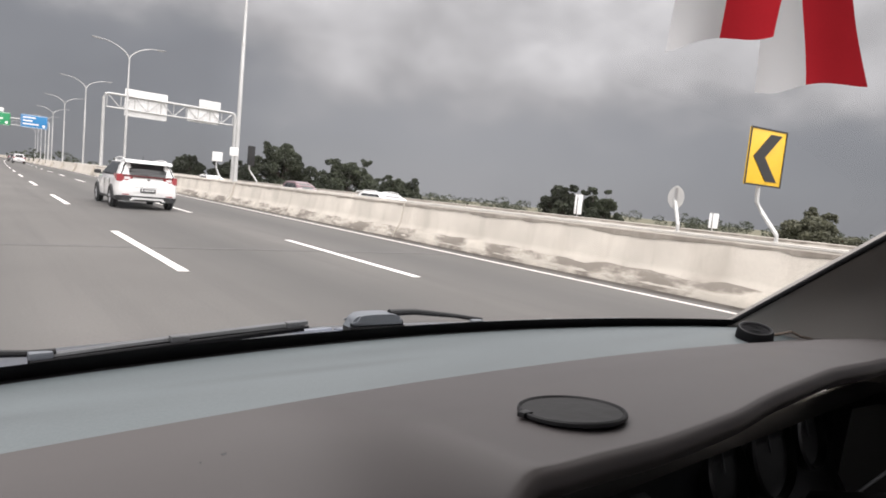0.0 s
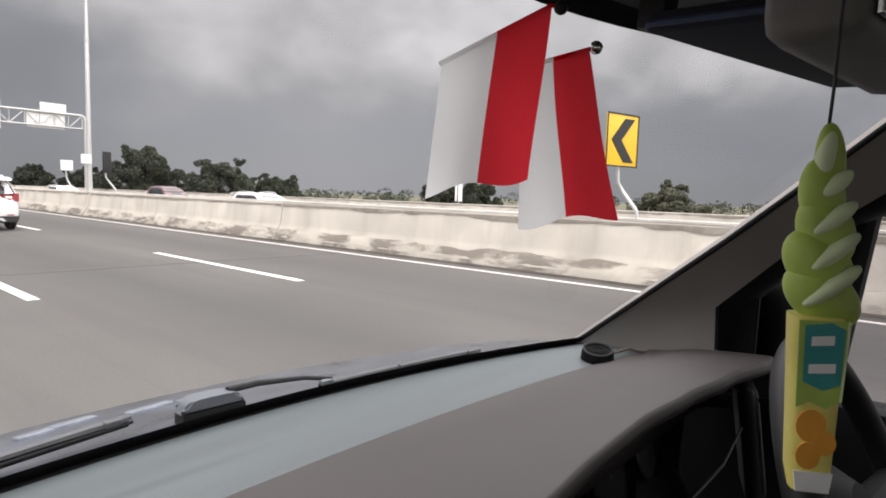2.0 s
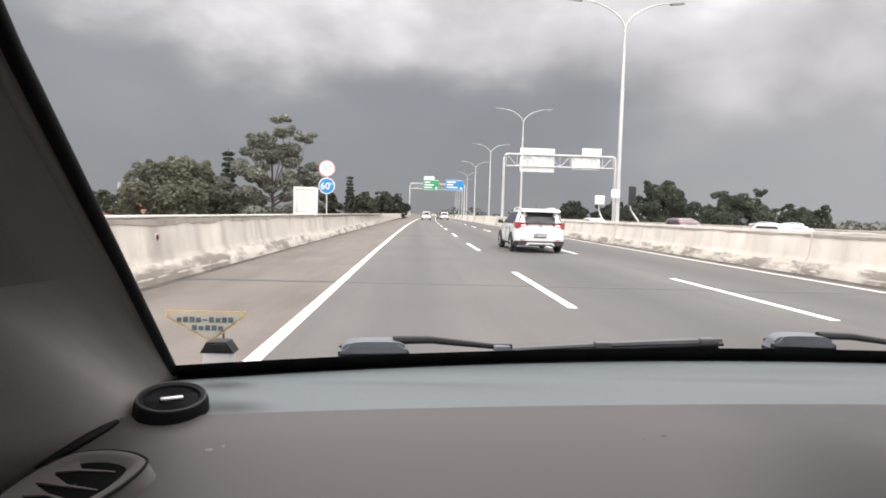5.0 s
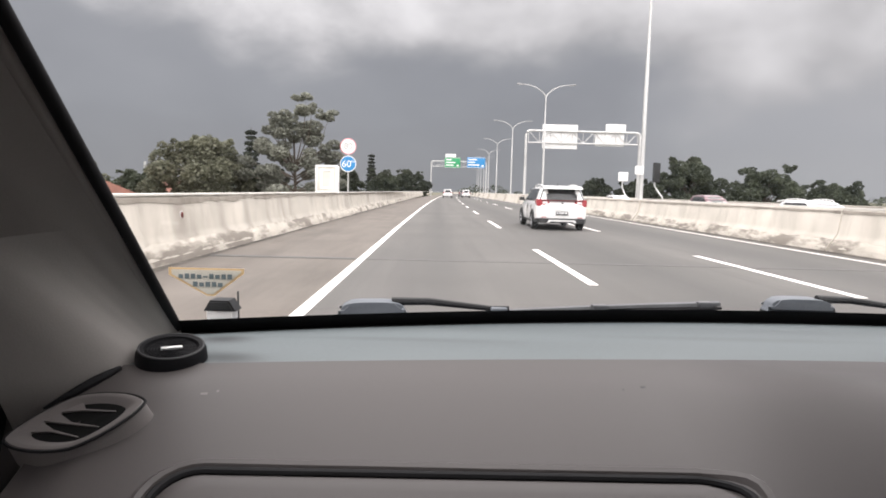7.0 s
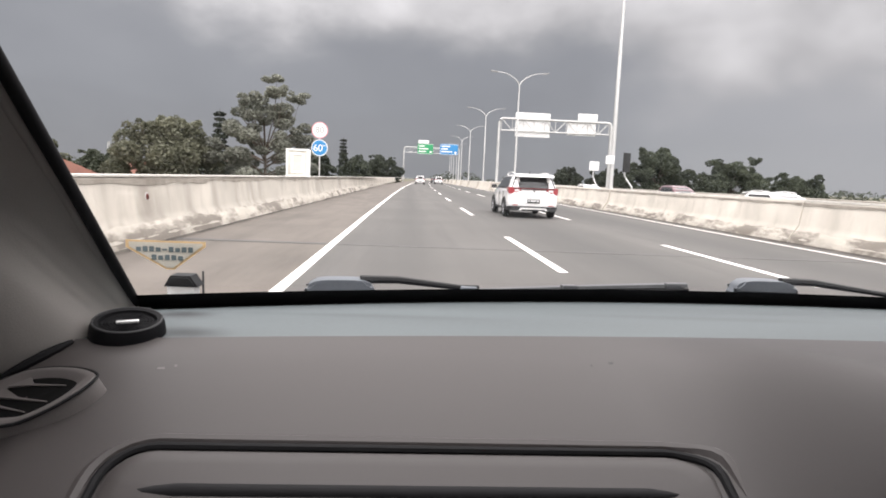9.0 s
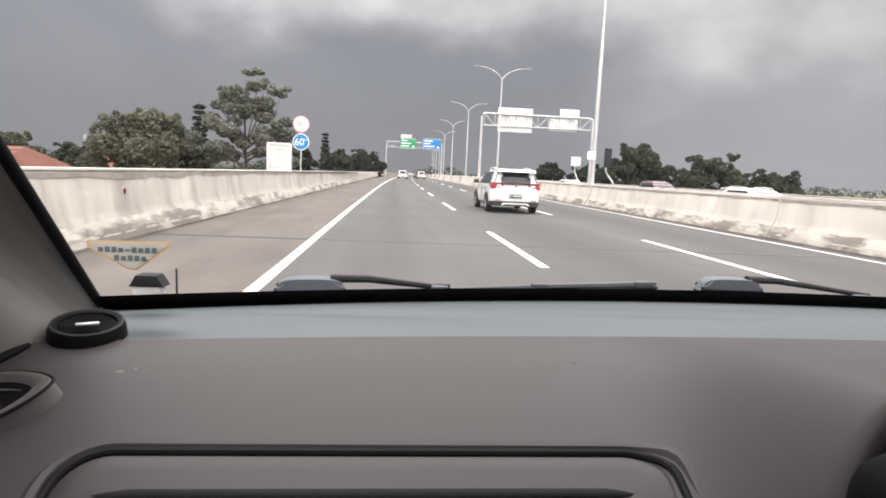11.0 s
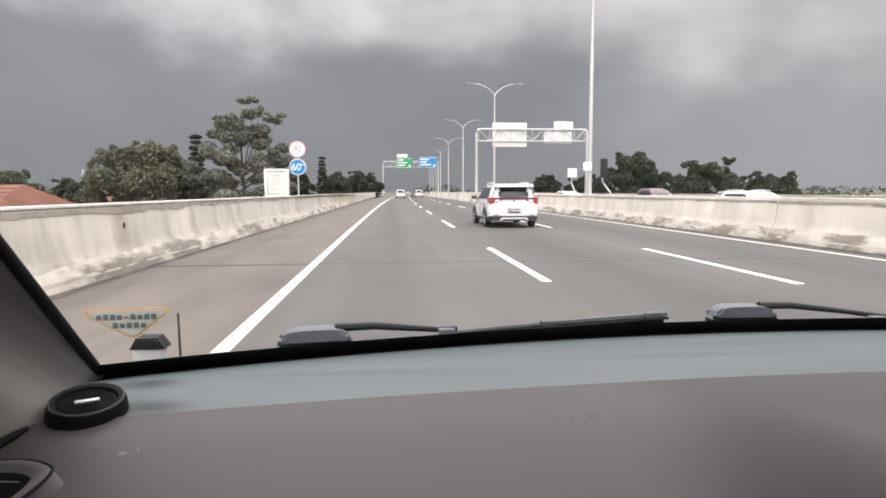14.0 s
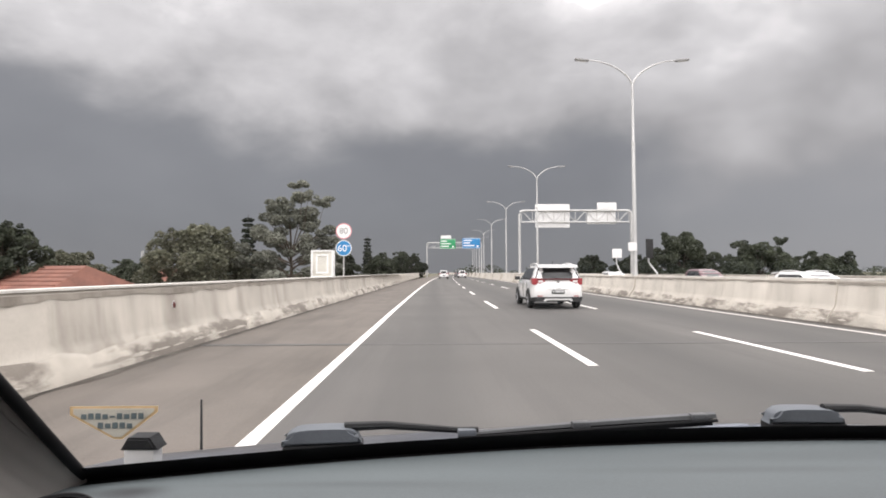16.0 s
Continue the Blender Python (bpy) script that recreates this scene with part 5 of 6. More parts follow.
def bracket_sign(x, y, label, turn, kind):
    """A sign on a bent tube that grows out of the barrier's top."""
    e = thing("barrier_sign", pose(x, y, 1.06, 0, 0, turn), label, "road sign", "signs on bent brackets")
    part("bracket", tube([(0.1, 0.0, 0.0), (0.1, 0.0, 0.16), (0.02, 0.25, 0.5), (-0.02, 0.36, 0.68), (-0.02, 0.38, 0.86 if kind == "back" else 1.2)], 0.035, 8), STEEL, e)
    if kind == "chevron":
        p = part("panel", box(-0.45, 0.41, 0.30, 0.33, 0.95, 1.88, 0.012), SIGNYELLOW, e, "yellow panel with a black border")
        for a, b, c, d in ((-0.45, 0.41, 1.86, 1.885), (-0.45, 0.41, 0.945, 0.97), (-0.455, -0.43, 0.95, 1.88), (0.39, 0.415, 0.95, 1.88)):
            part("border", box(a, b, 0.290, 0.30, c, d), SIGNBLACK, p)
        part("arrow", prism([(-0.33, 1.415), (0.02, 1.80), (0.29, 1.80), (-0.06, 1.415), (0.29, 1.03), (0.02, 1.03)], "y", 0.288, 0.30), SIGNBLACK, p, "black chevron pointing sideways")
    elif kind == "back":
        p = part("panel", prism([(0.15 * math.cos(radians(a)), 0.68 + (0.23 if abs(math.sin(radians(a))) > 0.9 else 0.21) * math.sin(radians(a))) for a in range(0, 360, 30)], "y", 0.33, 0.35, 0.004), STEEL, e, "bare grey sign back")
        part("rib", box(-0.025, 0.025, 0.29, 0.33, 0.50, 0.86), LAMPHEAD, p)
    elif kind == "edge":
        part("panel", box(-0.25, 0.25, 0.28, 0.34, 0.85, 1.75, 0.01), SIGNBLACK, e, "dark panel")
    else:
        part("panel", box(-0.27, 0.27, 0.30, 0.33, 1.0, 1.5, 0.012), SIGNWHITE, e, "small white panel")
    return e


bracket_sign(10.14, 4.54, "yellow chevron sign on a bent bracket over the median barrier", -14, "chevron")
bracket_sign(10.14, 6.32, "bare grey sign back on a bent bracket over the barrier", -60, "back")
bracket_sign(10.18, 27.5, "narrow dark sign on a bent bracket over the barrier", 35, "edge")
bracket_sign(10.20, 33.0, "small white sign on a bent bracket over the barrier", 0, "white")
for y, s in ((20.9, 1.0), (13.4, 0.62)):
    e = thing("marker_panel", pose(25.35, y, 1.0, 0, 0, -40), "white upright marker panel on the far parapet", "marker panel", "marker panels")
    for x0, x1 in ((-0.20, -0.09), (-0.04, 0.20)):
        part("panel", box(x0, x1, -0.02, 0.02, 0.12, 0.12 + 1.05 * s, 0.01), SIGNWHITE, e)
    part("post", tube([(0.0, 0.05, 0), (0.0, 0.05, 0.12 + 0.9 * s)], 0.03, 8), STEEL, e)
    part("tie", box(-0.18, 0.18, 0.02, 0.05, 0.12 + 0.5 * s, 0.17 + 0.5 * s), STEEL, e)
for y in (10.8, 25.8, 40.8):
    e = thing("reflector", pose(LEFT_FOOT - 0.262, y, 0.74, 0, 86, 0) @ Matrix.Scale(1.25, 4), "small round dull red reflector fixed to the parapet", "reflector", "parapet reflectors")
    part("rim", lathe([(0.0, 0.0), (0.055, 0.0), (0.06, 0.012), (0.05, 0.018), (0.0, 0.018)], 20), STEEL, e)
    part("lens", lathe([(0.048, 0.017), (0.03, 0.03), (0.0, 0.034)], 20), REFLECTOR, e, "dull dark red lens")


# ---- vehicles ----
def road_car(m, paint, label, group="", tall=1.0, detail=True):
    """A family car; its origin lies under the middle of the rear bumper, y forward."""
    e = thing("car", m, label, "car", group)

    def hx(z):
        return lerp([(0.95, 0.845), (1.08, 0.80), (1.32, 0.735), (1.50, 0.66), (1.585, 0.56), (1.62, 0.40)], z)

    def yr(z):
        return lerp([(0.95, 0.03), (1.10, 0.07), (1.32, 0.16), (1.50, 0.27), (1.585, 0.40), (1.62, 0.75)], z)

    def yf(z):
        return lerp([(0.95, 3.55), (1.05, 3.30), (1.32, 2.78), (1.50, 2.38), (1.585, 2.05), (1.62, 1.70)], z)

    def outline(z, r=0.15):
        a, b, w = yr(z), yf(z), hx(z)
        r = min(r, w * 0.5)
        pts = []
        for px, py, t0 in ((w - r, b - r, 0), (-w + r, b - r, 90), (-w + r, a + r, 180), (w - r, a + r, 270)):
            for k in range(6):
                t = radians(t0 + 90 * k / 5)
                pts.append((px + r * math.cos(t), py + r * math.sin(t), z * tall))
        return pts

    st = [(0.00, 0.70, 0.44, 0.94), (0.03, 0.79, 0.36, 0.97), (0.12, 0.845, 0.30, 0.985), (0.5, 0.862, 0.26, 1.0), (1.6, 0.868, 0.24, 1.0), (3.2, 0.862, 0.24, 0.99), (3.62, 0.855, 0.26, 0.965), (4.05, 0.82, 0.27, 0.88), (4.33, 0.74, 0.29, 0.78), (4.45, 0.62, 0.36, 0.66)]
    rows = []
    for y, w, zb, zt in st:
        half = [(w * 0.80, zb), (w * 0.955, zb + 0.03), (w * 0.99, zb + 0.16), (w, 0.62), (w * 0.992, 0.76), (w * 0.982, zt - 0.10), (w * 0.955, zt - 0.02), (w * 0.88, zt + 0.012), (w * 0.5, zt + 0.022)]
        rows.append([(a, y, b) for a, b in half] + [(-a, y, b) for a, b in reversed(half)])
    body = part("body", loft(rows, closed=True, caps=True), paint, e)
    part("cabin", loft([outline(0.96 + 0.04 * k) for k in range(14)] + [outline(z) for z in (1.505, 1.53, 1.555, 1.575, 1.59, 1.60, 1.61, 1.616, 1.62)], closed=True, caps=True), paint, body)

    def side_glass(s, y0, y1, z0, z1, off):
        rows = []
        for k in range(7):
            z = z0 + (z1 - z0) * k / 6
            a, b = y0(z), y1(z)
            rows.append([(s * (hx(z) + off), a + (b - a) * j / 4, z * tall) for j in range(5)])
        return loft(rows)

    for s in (-1, 1):
        for nm, f0, f1 in (("rear_side_window", lambda z: 0.52 + 0.35 * (z - 1.07), lambda z: 1.20), ("middle_window", lambda z: 1.25, lambda z: 2.05), ("front_window", lambda z: 2.12, lambda z: min(3.05, yf(z) - 0.28))):
            part(nm, side_glass(s, f0, f1, 1.06, 1.47, 0.006), DARKGLASS, body, "dark tinted window")
        part("window_pillar", side_glass(s, lambda z: 0.50 + 0.35 * (z - 1.07), lambda z: min(3.1, yf(z) - 0.24), 1.04, 1.49, 0.003), CLADDING, body)
    rows = []
    for k in range(8):
        z = 1.095 + 0.39 * k / 7
        w = hx(z) - 0.045
        rows.append([(w * (j / 5 - 1), yr(z) - 0.012 + 0.03 * (abs(j / 5 - 1) ** 3), z * tall) for j in range(11)])
    part("rear_window", loft(rows), DARKGLASS, body, "dark tinted rear window")
    rows = []
    for k in range(6):
        z = 1.06 + 0.42 * k / 5
        w = hx(z) - 0.12
        rows.append([(w * (j / 4 - 1), yf(z) + 0.006 - 0.03 * (abs(j / 4 - 1) ** 3), z * tall) for j in range(9)])
    part("front_screen", loft(rows), DARKGLASS, body)
    part("spoiler", prism([(-0.06, 1.495), (-0.05, 1.53), (0.08, 1.582), (0.50, 1.612), (0.50, 1.57), (0.26, 1.53)], "x", -0.66, 0.66, 0.014), paint, body, "roof spoiler")
    part("lower_skirt", loft([[(-w * 0.97, y, 0.27), (w * 0.97, y, 0.27), (w * 1.012, y, z1), (-w * 1.012, y, z1)] for y, w, z1 in ((-0.02, 0.66, 0.44), (0.0, 0.775, 0.44), (0.12, 0.848, 0.43), (0.5, 0.866, 0.35), (3.6, 0.864, 0.36), (4.1, 0.83, 0.42), (4.4, 0.70, 0.42))], closed=True, caps=True), CLADDING, body, "black plastic skirt")
    part("skid_plate", prism([(-0.50, 0.29), (-0.43, 0.385), (0.43, 0.385), (0.50, 0.29), (0.42, 0.29), (0.37, 0.335), (-0.37, 0.335), (-0.42, 0.29)], "y", -0.05, -0.02, 0.006), SILVER, body, "silver skid plate")
    part("plate_recess", box(-0.40, 0.40, -0.012, 0.01, 0.54, 0.735, 0.012), paint, body)
    pl = part("number_plate", box(-0.215, 0.215, -0.03, -0.014, 0.555, 0.69, 0.006), PLATE, body, "black number plate")
    for a, b in ((-0.18, -0.14), (-0.10, -0.07), (-0.055, -0.02), (-0.005, 0.03), (0.045, 0.075), (0.105, 0.135), (0.145, 0.18)):
        part("plate_bar", box(a, b, -0.033, -0.030, 0.60, 0.665), LENS, pl)
    part("plate_garnish", box(-0.36, 0.36, -0.026, -0.008, 0.722, 0.742, 0.006), CHROME, body, "chrome garnish")
    badge = part("badge", disc(0.045, -0.02, -0.004), CHROME, body)
    badge.location = (0, 0, 0.985)
    part("tail_light_bar", prism([(-0.70, 1.045), (0.70, 1.045), (0.70, 1.10), (-0.70, 1.10)], "y", -0.006, 0.06, 0.004), GARNET, body, "slim dark red strip")
    for s in (-1, 1):
        tl = part("tail_light", loft([[(s * x, y, z0), (s * x, y, z1), (s * (x - 0.04), y + 0.05, z1), (s * (x - 0.04), y + 0.05, z0)] for x, y, z0, z1 in ((0.46, -0.004, 0.985, 1.10), (0.60, -0.004, 0.915, 1.11), (0.77, 0.016, 0.87, 1.115), (0.845, 0.08, 0.885, 1.115), (0.872, 0.22, 0.95, 1.11), (0.873, 0.44, 1.05, 1.09))], closed=True, caps=True), TAILRED, body, "red tail light")
        part("clear_lens", box(min(s * 0.50, s * 0.66), max(s * 0.50, s * 0.66), -0.012, 0.008, 0.955, 1.035, 0.006), TAILCLEAR, tl, "clear lens strip")
        part("reflector", box(min(s * 0.52, s * 0.70), max(s * 0.52, s * 0.70), -0.03, -0.02, 0.46, 0.49, 0.004), TAILRED, body)
        part("roof_rail", tube([(s * 0.60, 0.55, 1.575), (s * 0.60, 0.65, 1.635), (s * 0.60, 1.3, 1.665), (s * 0.585, 2.0, 1.63), (s * 0.58, 2.12, 1.57)], 0.02, 8), SILVER, body, "silver roof rail")
        dmir = part("door_mirror", box(-0.10, 0.10, -0.05, 0.05, -0.07, 0.07, 0.035, 3), CLADDING, body)
        dmir.location = (s * 0.97, 2.85, 1.10)
        part("mirror_foot", tube([(-s * 0.13, 0.02, -0.06), (0, 0, -0.05)], 0.025, 6), CLADDING, dmir)
        for yy in (1.42, 2.30):
            part("door_handle", box(min(s * 0.862, s * 0.885), max(s * 0.862, s * 0.885), yy, yy + 0.20, 0.875, 0.905, 0.008), paint, body)
        for yy in (1.22, 2.09):
            part("door_seam", box(min(s * 0.855, s * 0.8705), max(s * 0.855, s * 0.8705), yy - 0.004, yy + 0.004, 0.40, 0.93), CLADDING, body)
    wip = part("rear_wiper", tube([(0.0, 0.055, 1.125), (-0.12, 0.075, 1.15), (-0.30, 0.08, 1.15)], [0.02, 0.012, 0.008], 6), CLADDING, body)
    part("aerial", tube([(0.0, 1.0, 1.62), (0.0, 0.86, 1.74)], [0.012, 0.006], 6), CLADDING, body)
    ex = part("exhaust", tube([(0.45, -0.01, 0.25), (0.45, 0.3, 0.25)], 0.03, 10), CLADDING, body)
    for s in (-1, 1):
        for wy in (0.86, 3.52):
            arch = [(s * 0.862, wy + 0.385 * math.cos(radians(a)), 0.33 + 0.385 * math.sin(radians(a))) for a in range(-8, 190, 9)]
            part("wheel_arch", tube(arch, 0.042, 8), CLADDING, body, "black wheel arch trim")
            well = part("wheel_well", lathe([(0.36, 0.0), (0.36, 0.02), (0.0, 0.02)], 24), CLADDING, body)
            well.matrix_basis = pose(s * 0.845, wy, 0.35, 0, s * 90, 0)
            w = part("wheel", lathe([(0.18, -0.10), (0.29, -0.10), (0.325, -0.07), (0.325, 0.07), (0.29, 0.10), (0.215, 0.10), (0.205, 0.06), (0.18, 0.06)], 28), RUBBER, e, "black tyre")
            w.matrix_basis = pose(s * 0.80, wy, 0.325, 0, s * 90, 0)
            part("rim", lathe([(0.205, 0.075), (0.215, 0.10), (0.20, 0.10), (0.19, 0.055), (0.06, 0.05), (0.05, 0.075), (0.0, 0.08)], 24), CLADDING, w)
            bm = bmesh.new()
            for k in range(5):
                t = 2 * math.pi * k / 5
                for dt in (-0.13, 0.13):
                    tube([(0.04 * math.cos(t), 0.04 * math.sin(t), 0.085), (0.20 * math.cos(t + dt), 0.20 * math.sin(t + dt), 0.095)], [0.02, 0.014], 6, bm=bm)
            part("spokes", bm, RIM, w, "silver alloy spokes")
    return e


road_car(pose(4.25, 20.8, 0.0) @ Matrix.Diagonal((1.03, 1, 0.965, 1)), WHITEPAINT, "white crossover with roof rails and red tail lights on the road")
road_car(pose(4.2 + bend(128), 128, 0), WHITEPAINT, "distant white car on the road", "distant traffic")
road_car(pose(0.4 + bend(112), 112, 0), WHITEPAINT, "distant white car ahead in the near lane", "distant traffic")
road_car(pose(3.6 + bend(150), 150, 0), GREYPAINT, "distant dark grey car on the road", "distant traffic")
road_car(pose(16.4, 56, OPPOSITE, 0, 0, 180), WHITEPAINT, "white car on the carriageway beyond the barrier", "oncoming traffic")
road_car(pose(19.2, 44, OPPOSITE, 0, 0, 180), MAROON, "maroon car on the carriageway beyond the barrier", "oncoming traffic", 1.12)
road_car(pose(16.2, 27.5, OPPOSITE, 0, 0, 180), WHITEPAINT, "white car on the carriageway beyond the barrier", "oncoming traffic")


# ---- trees ----
def leaf_mesh(name, centres, radii, count, size, seed, flat=0.75, droop=0.0):
    """Many small leaf quads, gathered in clumps round the centres."""
    rng = np.random.default_rng(seed)
    c, r = np.array(centres), np.array(radii)
    pick = rng.choice(len(c), count, p=r ** 2 / np.sum(r ** 2))
    d = rng.normal(size=(count, 3))
    d /= np.linalg.norm(d, axis=1)[:, None]
    rad = rng.uniform(0.45, 1.0, count) ** 0.5
    p = c[pick] + d * (r[pick] * rad)[:, None] * np.array([1, 1, flat])
    u = rng.normal(size=(count, 3))
    u[:, 2] *= 0.5
    u /= np.linalg.norm(u, axis=1)[:, None]
    w = np.cross(u, rng.normal(size=(count, 3)))
    w /= np.linalg.norm(w, axis=1)[:, None]
    s = size * rng.uniform(0.55, 1.35, count)[:, None]
    u, w = u * s, w * s * 0.55
    verts = np.stack([p - u, p + w * 0.9, p + u + np.array([0, 0, -droop]) * s, p - w * 0.9], 1).reshape(-1, 3)
    faces = np.arange(count * 4).reshape(-1, 4)
    me = bpy.data.meshes.new(name)
    me.from_pydata(verts.tolist(), [], faces.tolist())
    return me


def tree(m, height, spread, crown_low, label, material, seed, clumps=58, leaves=19000, leaf=0.26, airy=0.0, name="tree"):
    rnd = random.Random(seed)
    e = thing(name, m, label, "tree")
    bm = bmesh.new()
    top = height * 0.62
    lean = (rnd.uniform(-0.3, 0.3), rnd.uniform(-0.3, 0.3))
    trunk = [(lean[0] * t * t, lean[1] * t * t, top * t) for t in (0, 0.25, 0.5, 0.75, 1)]
    tube(trunk, [0.045 * height * 0.6 * (1 - 0.72 * t) for t in (0, 0.25, 0.5, 0.75, 1)], 8, bm=bm)
    centres, radii = [], []
    for k in range(clumps):
        a = 2.4 * k + rnd.uniform(-0.4, 0.4)
        t = (k + 0.5) / clumps
        z = crown_low + (height - crown_low) * (0.06 + 0.88 * t)
        prof = math.sqrt(max(0.05, 1 - (2 * (0.10 + 0.85 * t) - 0.92) ** 2))
        rr = spread * prof * rnd.uniform(0.35, 0.92)
        c = (rr * math.cos(a), rr * math.sin(a), z + rnd.uniform(-0.3, 0.3))
        centres.append(c)
        radii.append(spread * rnd.uniform(0.14, 0.29) * (1 - 0.38 * airy))
        zb = max(crown_low * 0.6, z - rnd.uniform(0.8, 2.2))
        zb = min(zb, top * 0.98)
        q = zb / top
        b0 = Vector((lean[0] * q * q, lean[1] * q * q, zb))
        mid = b0.lerp(Vector(c), 0.55) + Vector((0, 0, 0.25))
        tube([b0, mid, c], [0.012 * height * 0.5, 0.008 * height * 0.5, 0.012], 5, bm=bm)
    for k in range(int(3 + 5 * airy)):
        a = rnd.uniform(0, 6.28)
        c = (spread * rnd.uniform(0.1, 0.8) * math.cos(a), spread * rnd.uniform(0.1, 0.8) * math.sin(a), height * rnd.uniform(0.98, 1.06 + 0.12 * airy))
        for _ in range(4):
            r = spread * rnd.uniform(0.04, 0.09)
            centres.append((c[0] + rnd.uniform(-2.2, 2.2) * r, c[1] + rnd.uniform(-2.2, 2.2) * r, c[2] + rnd.uniform(-1.3, 0.7) * r))
            radii.append(r)
        tube([(c[0] * 0.7, c[1] * 0.7, height * 0.8), c], [0.03, 0.01], 4, bm=bm)
    part("trunk", bm, BARK, e)
    me = leaf_mesh("crown", centres, radii, int(leaves * (1 + 0.5 * (spread > 4.5))), leaf, seed, 0.85 - 0.2 * airy)
    me.materials.append(material)
    ob = new("crown", me)
    ob.parent = e
    return e


def conifer(m, height, seed):
    rnd = random.Random(seed)
    e = thing("conifer", m, "slender dark conifer with layered branches", "tree", "conifers")
    bm = tube([(0, 0, 0), (0, 0, height * 0.5), (0, 0, height)], [0.2, 0.12, 0.02], 8)
    centres, radii = [], []
    n = 15
    for k in range(n):
        t = k / n
        z = height * (0.25 + 0.74 * t)
        reach = height * 0.105 * (1 - 0.62 * t) * (0.8 if k % 2 else 1.0)
        for j in range(7):
            a = 2 * math.pi * j / 7 + k
            end = (reach * math.cos(a), reach * math.sin(a), z + 0.1 * reach)
            tube([(0, 0, z), end], [0.03, 0.008], 4, bm=bm)
            centres.append(tuple(v * 0.7 if i < 2 else v for i, v in enumerate(end)))
            radii.append(reach * 0.42)
    part("trunk", bm, BARK, e)
    me = leaf_mesh("crown", centres, radii, 6000, 0.27, seed, 0.7)
    me.materials.append(LEAF_DARK)
    ob = new("crown", me)
    ob.parent = e
    return e


def spot(angle, dist):
    """A place on the land at that bearing from the car, right of straight ahead."""
    return dist * math.sin(radians(angle)), dist * math.cos(radians(angle))


GROUND = -5.0
for ang, dist, topz, spread, mtl, lab, seed, airy in (
    (-21.5, 62, 5.4, 4.9, LEAF_OLIVE, "round olive-green tree behind the parapet", 11, 0.0),
    (-17.0, 70, 3.0, 3.6, LEAF, "low green tree behind the parapet", 12, 0.2),
    (-13.4, 62, 8.2, 6.4, LEAF_PALE, "airy grey-green tree with bare twigs behind the parapet", 13, 1.0),
    (-9.0, 85, 4.2, 3.4, LEAF, "green tree behind the parapet", 14, 0.3),
    (-5.2, 120, 4.4, 3.6, LEAF, "distant green tree behind the parapet", 15, 0.2),
    (-2.6, 165, 6.0, 5.5, LEAF, "distant green tree beside the road", 16, 0.2),
    (-26.5, 78, 2.6, 4.2, LEAF, "low green tree behind the parapet", 17, 0.2),
    (-36.0, 60, 5.2, 4.6, LEAF, "green tree behind the parapet", 18, 0.3),
    (-31.0, 95, 3.6, 5.0, LEAF_OLIVE, "distant olive-green tree behind the parapet", 27, 0.2),
    (14.8, 120, 4.0, 4.2, LEAF, "dark green tree beyond the other carriageway", 19, 0.2),
    (18.2, 92, 3.0, 3.4, LEAF, "dark green tree beyond the other carriageway", 20, 0.2),
    (22.8, 76, 5.1, 4.8, LEAF, "leafy dark green tree beyond the other carriageway", 21, 0.3),
    (28.8, 78, 4.4, 5.1, LEAF, "dark green tree beyond the other carriageway", 22, 0.2),
    (33.6, 84, 2.9, 4.6, LEAF, "low green tree beyond the other carriageway", 23, 0.2),
    (49.0, 58, 2.9, 2.4, LEAF, "small dark green tree beyond the far parapet", 24, 0.2),
    (52.3, 58, 2.7, 2.5, LEAF, "small dark green tree beyond the far parapet", 25, 0.3),
    (70.0, 58, 2.5, 3.6, LEAF_OLIVE, "olive-green tree beyond the far parapet", 26, 0.3),
):
    px, py = spot(ang, dist)
    tree(pose(px, py, GROUND, 0, 0, seed * 37), topz - GROUND, spread, topz - GROUND - spread * 1.55, lab, mtl, seed, airy=airy, leaf=0.12 + dist * 0.0009)
for ang, dist, topz, seed in ((-17.3, 80, 8.8, 31), (-6.4, 130, 9.2, 32)):
    px, py = spot(ang, dist)
    conifer(pose(px, py, GROUND), topz - GROUND, seed)

# low far woods along the skyline
rng = random.Random(5)
cs, rs = [], []
for k in range(420):
    a = rng.uniform(-75, 88)
    if abs(a + 0.5) < 2.0:
        continue
    d = rng.uniform(230, 420)
    px, py = spot(a, d)
    h = rng.uniform(-3, 2.0)
    cs.append((px, py, h))
    rs.append(rng.uniform(2.5, 5.0))
me = leaf_mesh("far_woods", cs, rs, 60000, 0.5, 6)
me.materials.append(LEAF)
tagged(new("far_woods", me), "low dark band of distant woods on the skyline", "woods", kind="stuff")


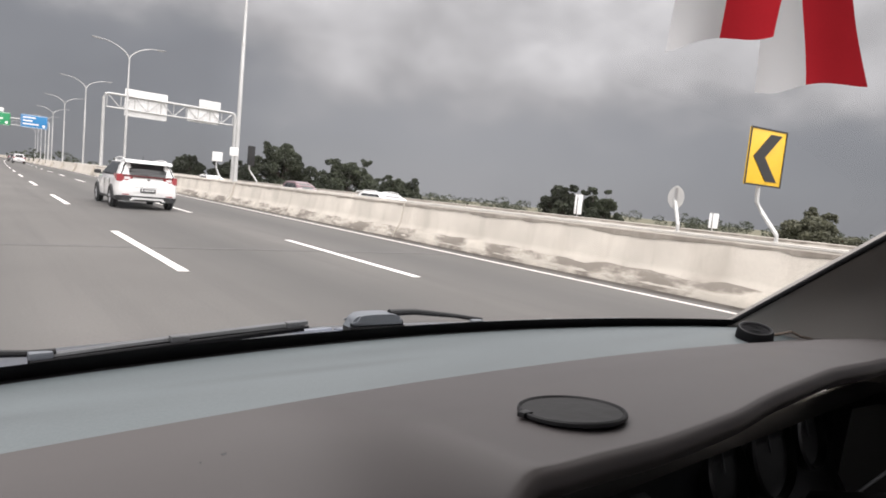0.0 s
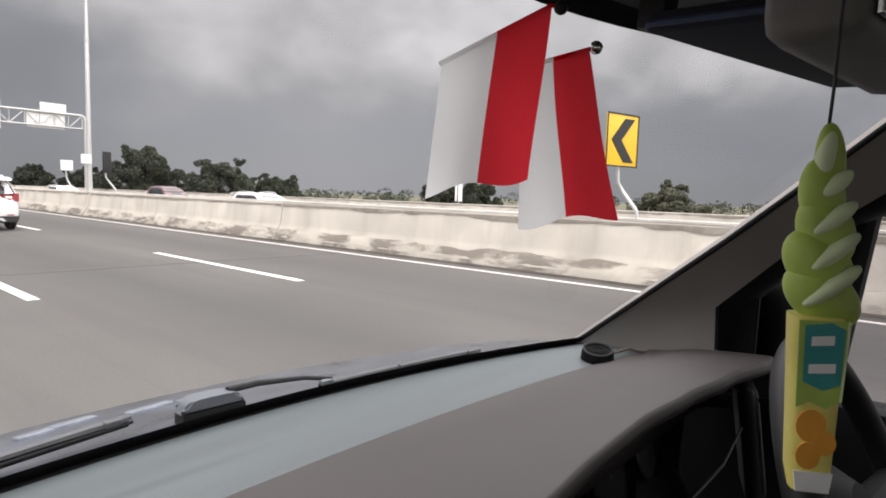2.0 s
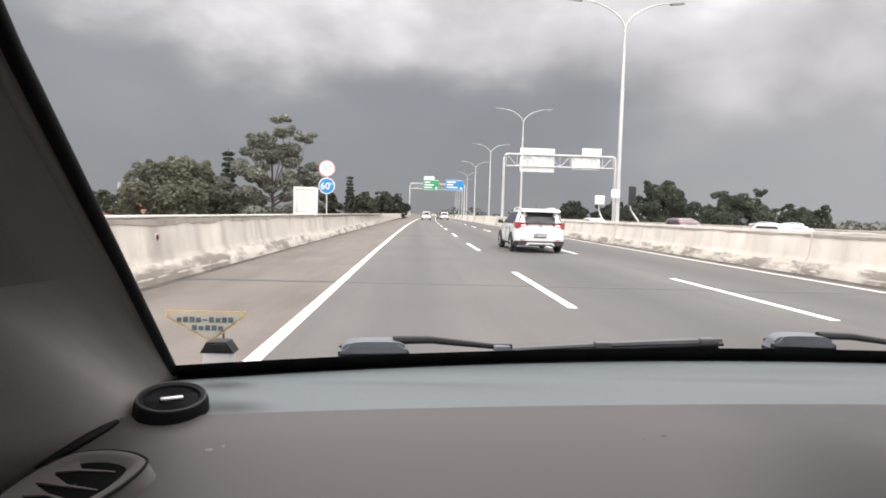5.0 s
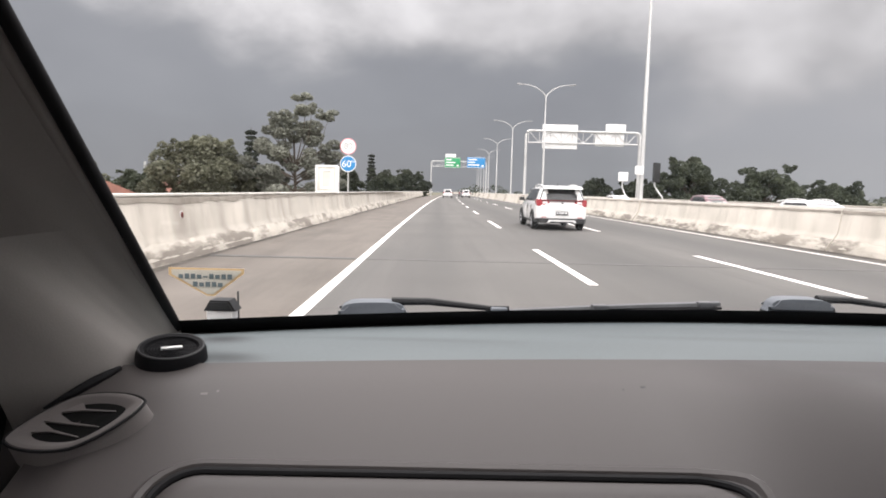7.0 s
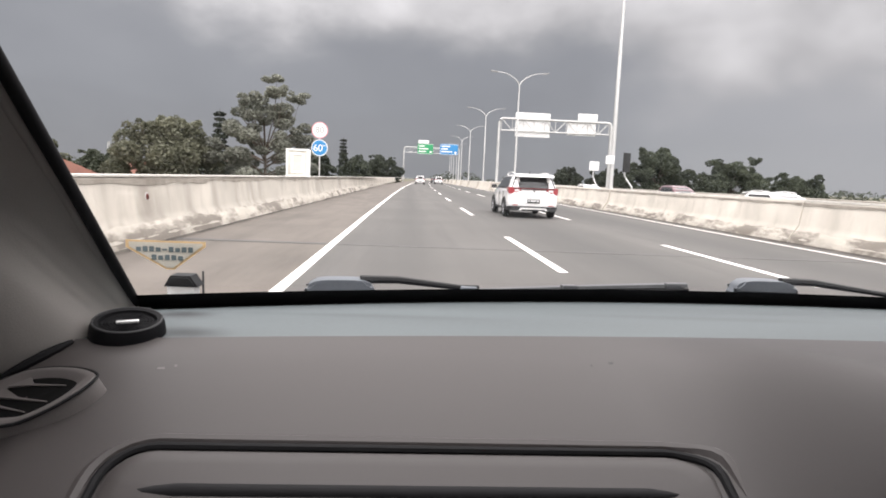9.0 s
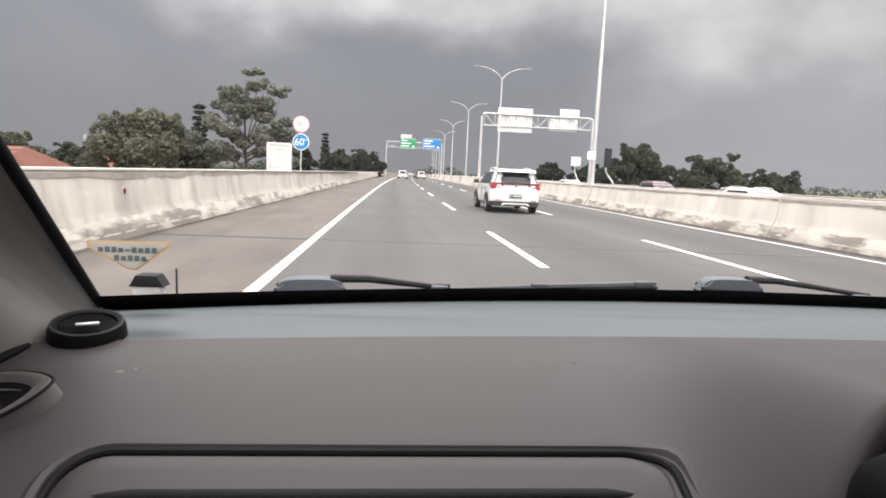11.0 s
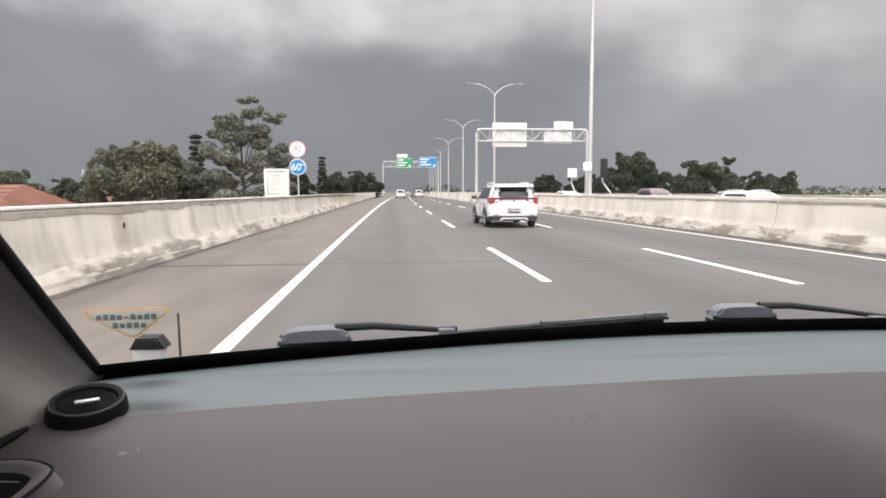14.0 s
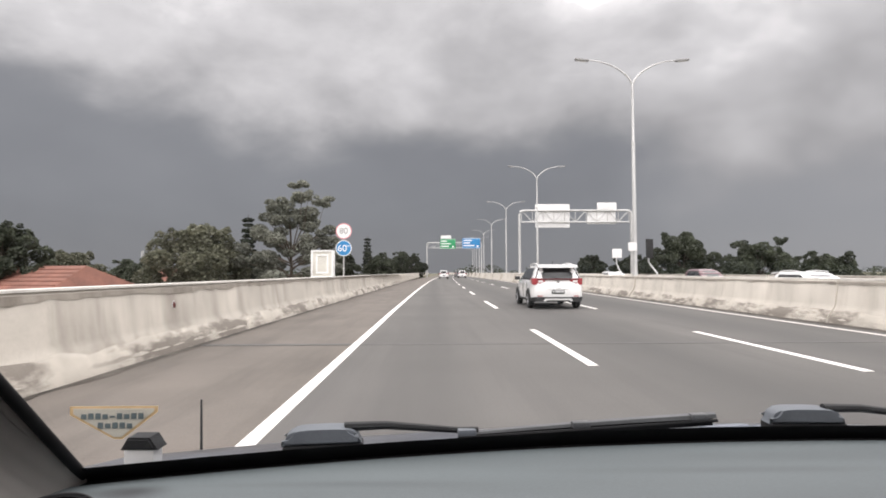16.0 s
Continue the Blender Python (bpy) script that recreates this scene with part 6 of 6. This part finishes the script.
# ---- houses beyond the parapet ----
def house(m, w, d, h, label):
    e = thing("house", m, label, "house", "roadside houses")
    part("wall", box(-w / 2, w / 2, -d / 2, d / 2, 0, h), HOUSEWALL, e)
    o, r = 0.6, h + w * 0.24
    roof = bmesh.new()
    a = [roof.verts.new(p) for p in ((-w / 2 - o, -d / 2 - o, h), (w / 2 + o, -d / 2 - o, h), (w / 2 + o, d / 2 + o, h), (-w / 2 - o, d / 2 + o, h), (0, -d / 2 + 1.5, r), (0, d / 2 - 1.5, r))]
    for f in ((0, 1, 4), (1, 2, 5, 4), (2, 3, 5), (3, 0, 4, 5), (3, 2, 1, 0)):
        roof.faces.new([a[i] for i in f])
    rf = part("roof", roof, TILE, e, "red clay tile roof", smooth=False)
    for k in range(1, 9):
        t = k / 9
        for s in (-1, 1):
            x, z = s * (w / 2 + o) * (1 - t), h + (r - h) * t
            y = (d / 2 + o) * (1 - t) + (d / 2 - 1.5) * t
            part("tile_course", tube([(x, -y, z + 0.02), (x, y, z + 0.02)], 0.05, 5), TILE, rf)
    for k in range(3):
        wd = part("window", box(-w / 2 + 1.0 + k * (w - 2.6) / 2, -w / 2 + 2.2 + k * (w - 2.6) / 2, -d / 2 - 0.05, -d / 2 + 0.02, h * 0.5, h * 0.5 + 1.2), DARKGLASS, e)
    return e


for ang, dist, topz, w in ((-33.5, 58, 1.9, 11), (-38.5, 66, 2.2, 12), (-23.5, 105, 2.0, 12)):
    px, py = spot(ang, dist)
    hh = topz - GROUND - w * 0.24
    house(pose(px, py, GROUND, 0, 0, 70), w, 14, hh, "low house with a red clay tile roof below the road")
mast = thing("lattice_mast", pose(*spot(-26.0, 230), GROUND), "distant pale lattice mast on the skyline", "mast")
bm = bmesh.new()
for s in (-1, 1):
    tube([(s * 1.0, 0, 0), (s * 0.25, 0, 14)], 0.12, 5, bm=bm)
for k in range(7):
    tube([(-1 + 0.107 * k, 0, 2 * k), (1 - 0.107 * (k + 1), 0, 2 * k + 2)], 0.08, 4, bm=bm)
part("lattice", bm, STEEL, mast)
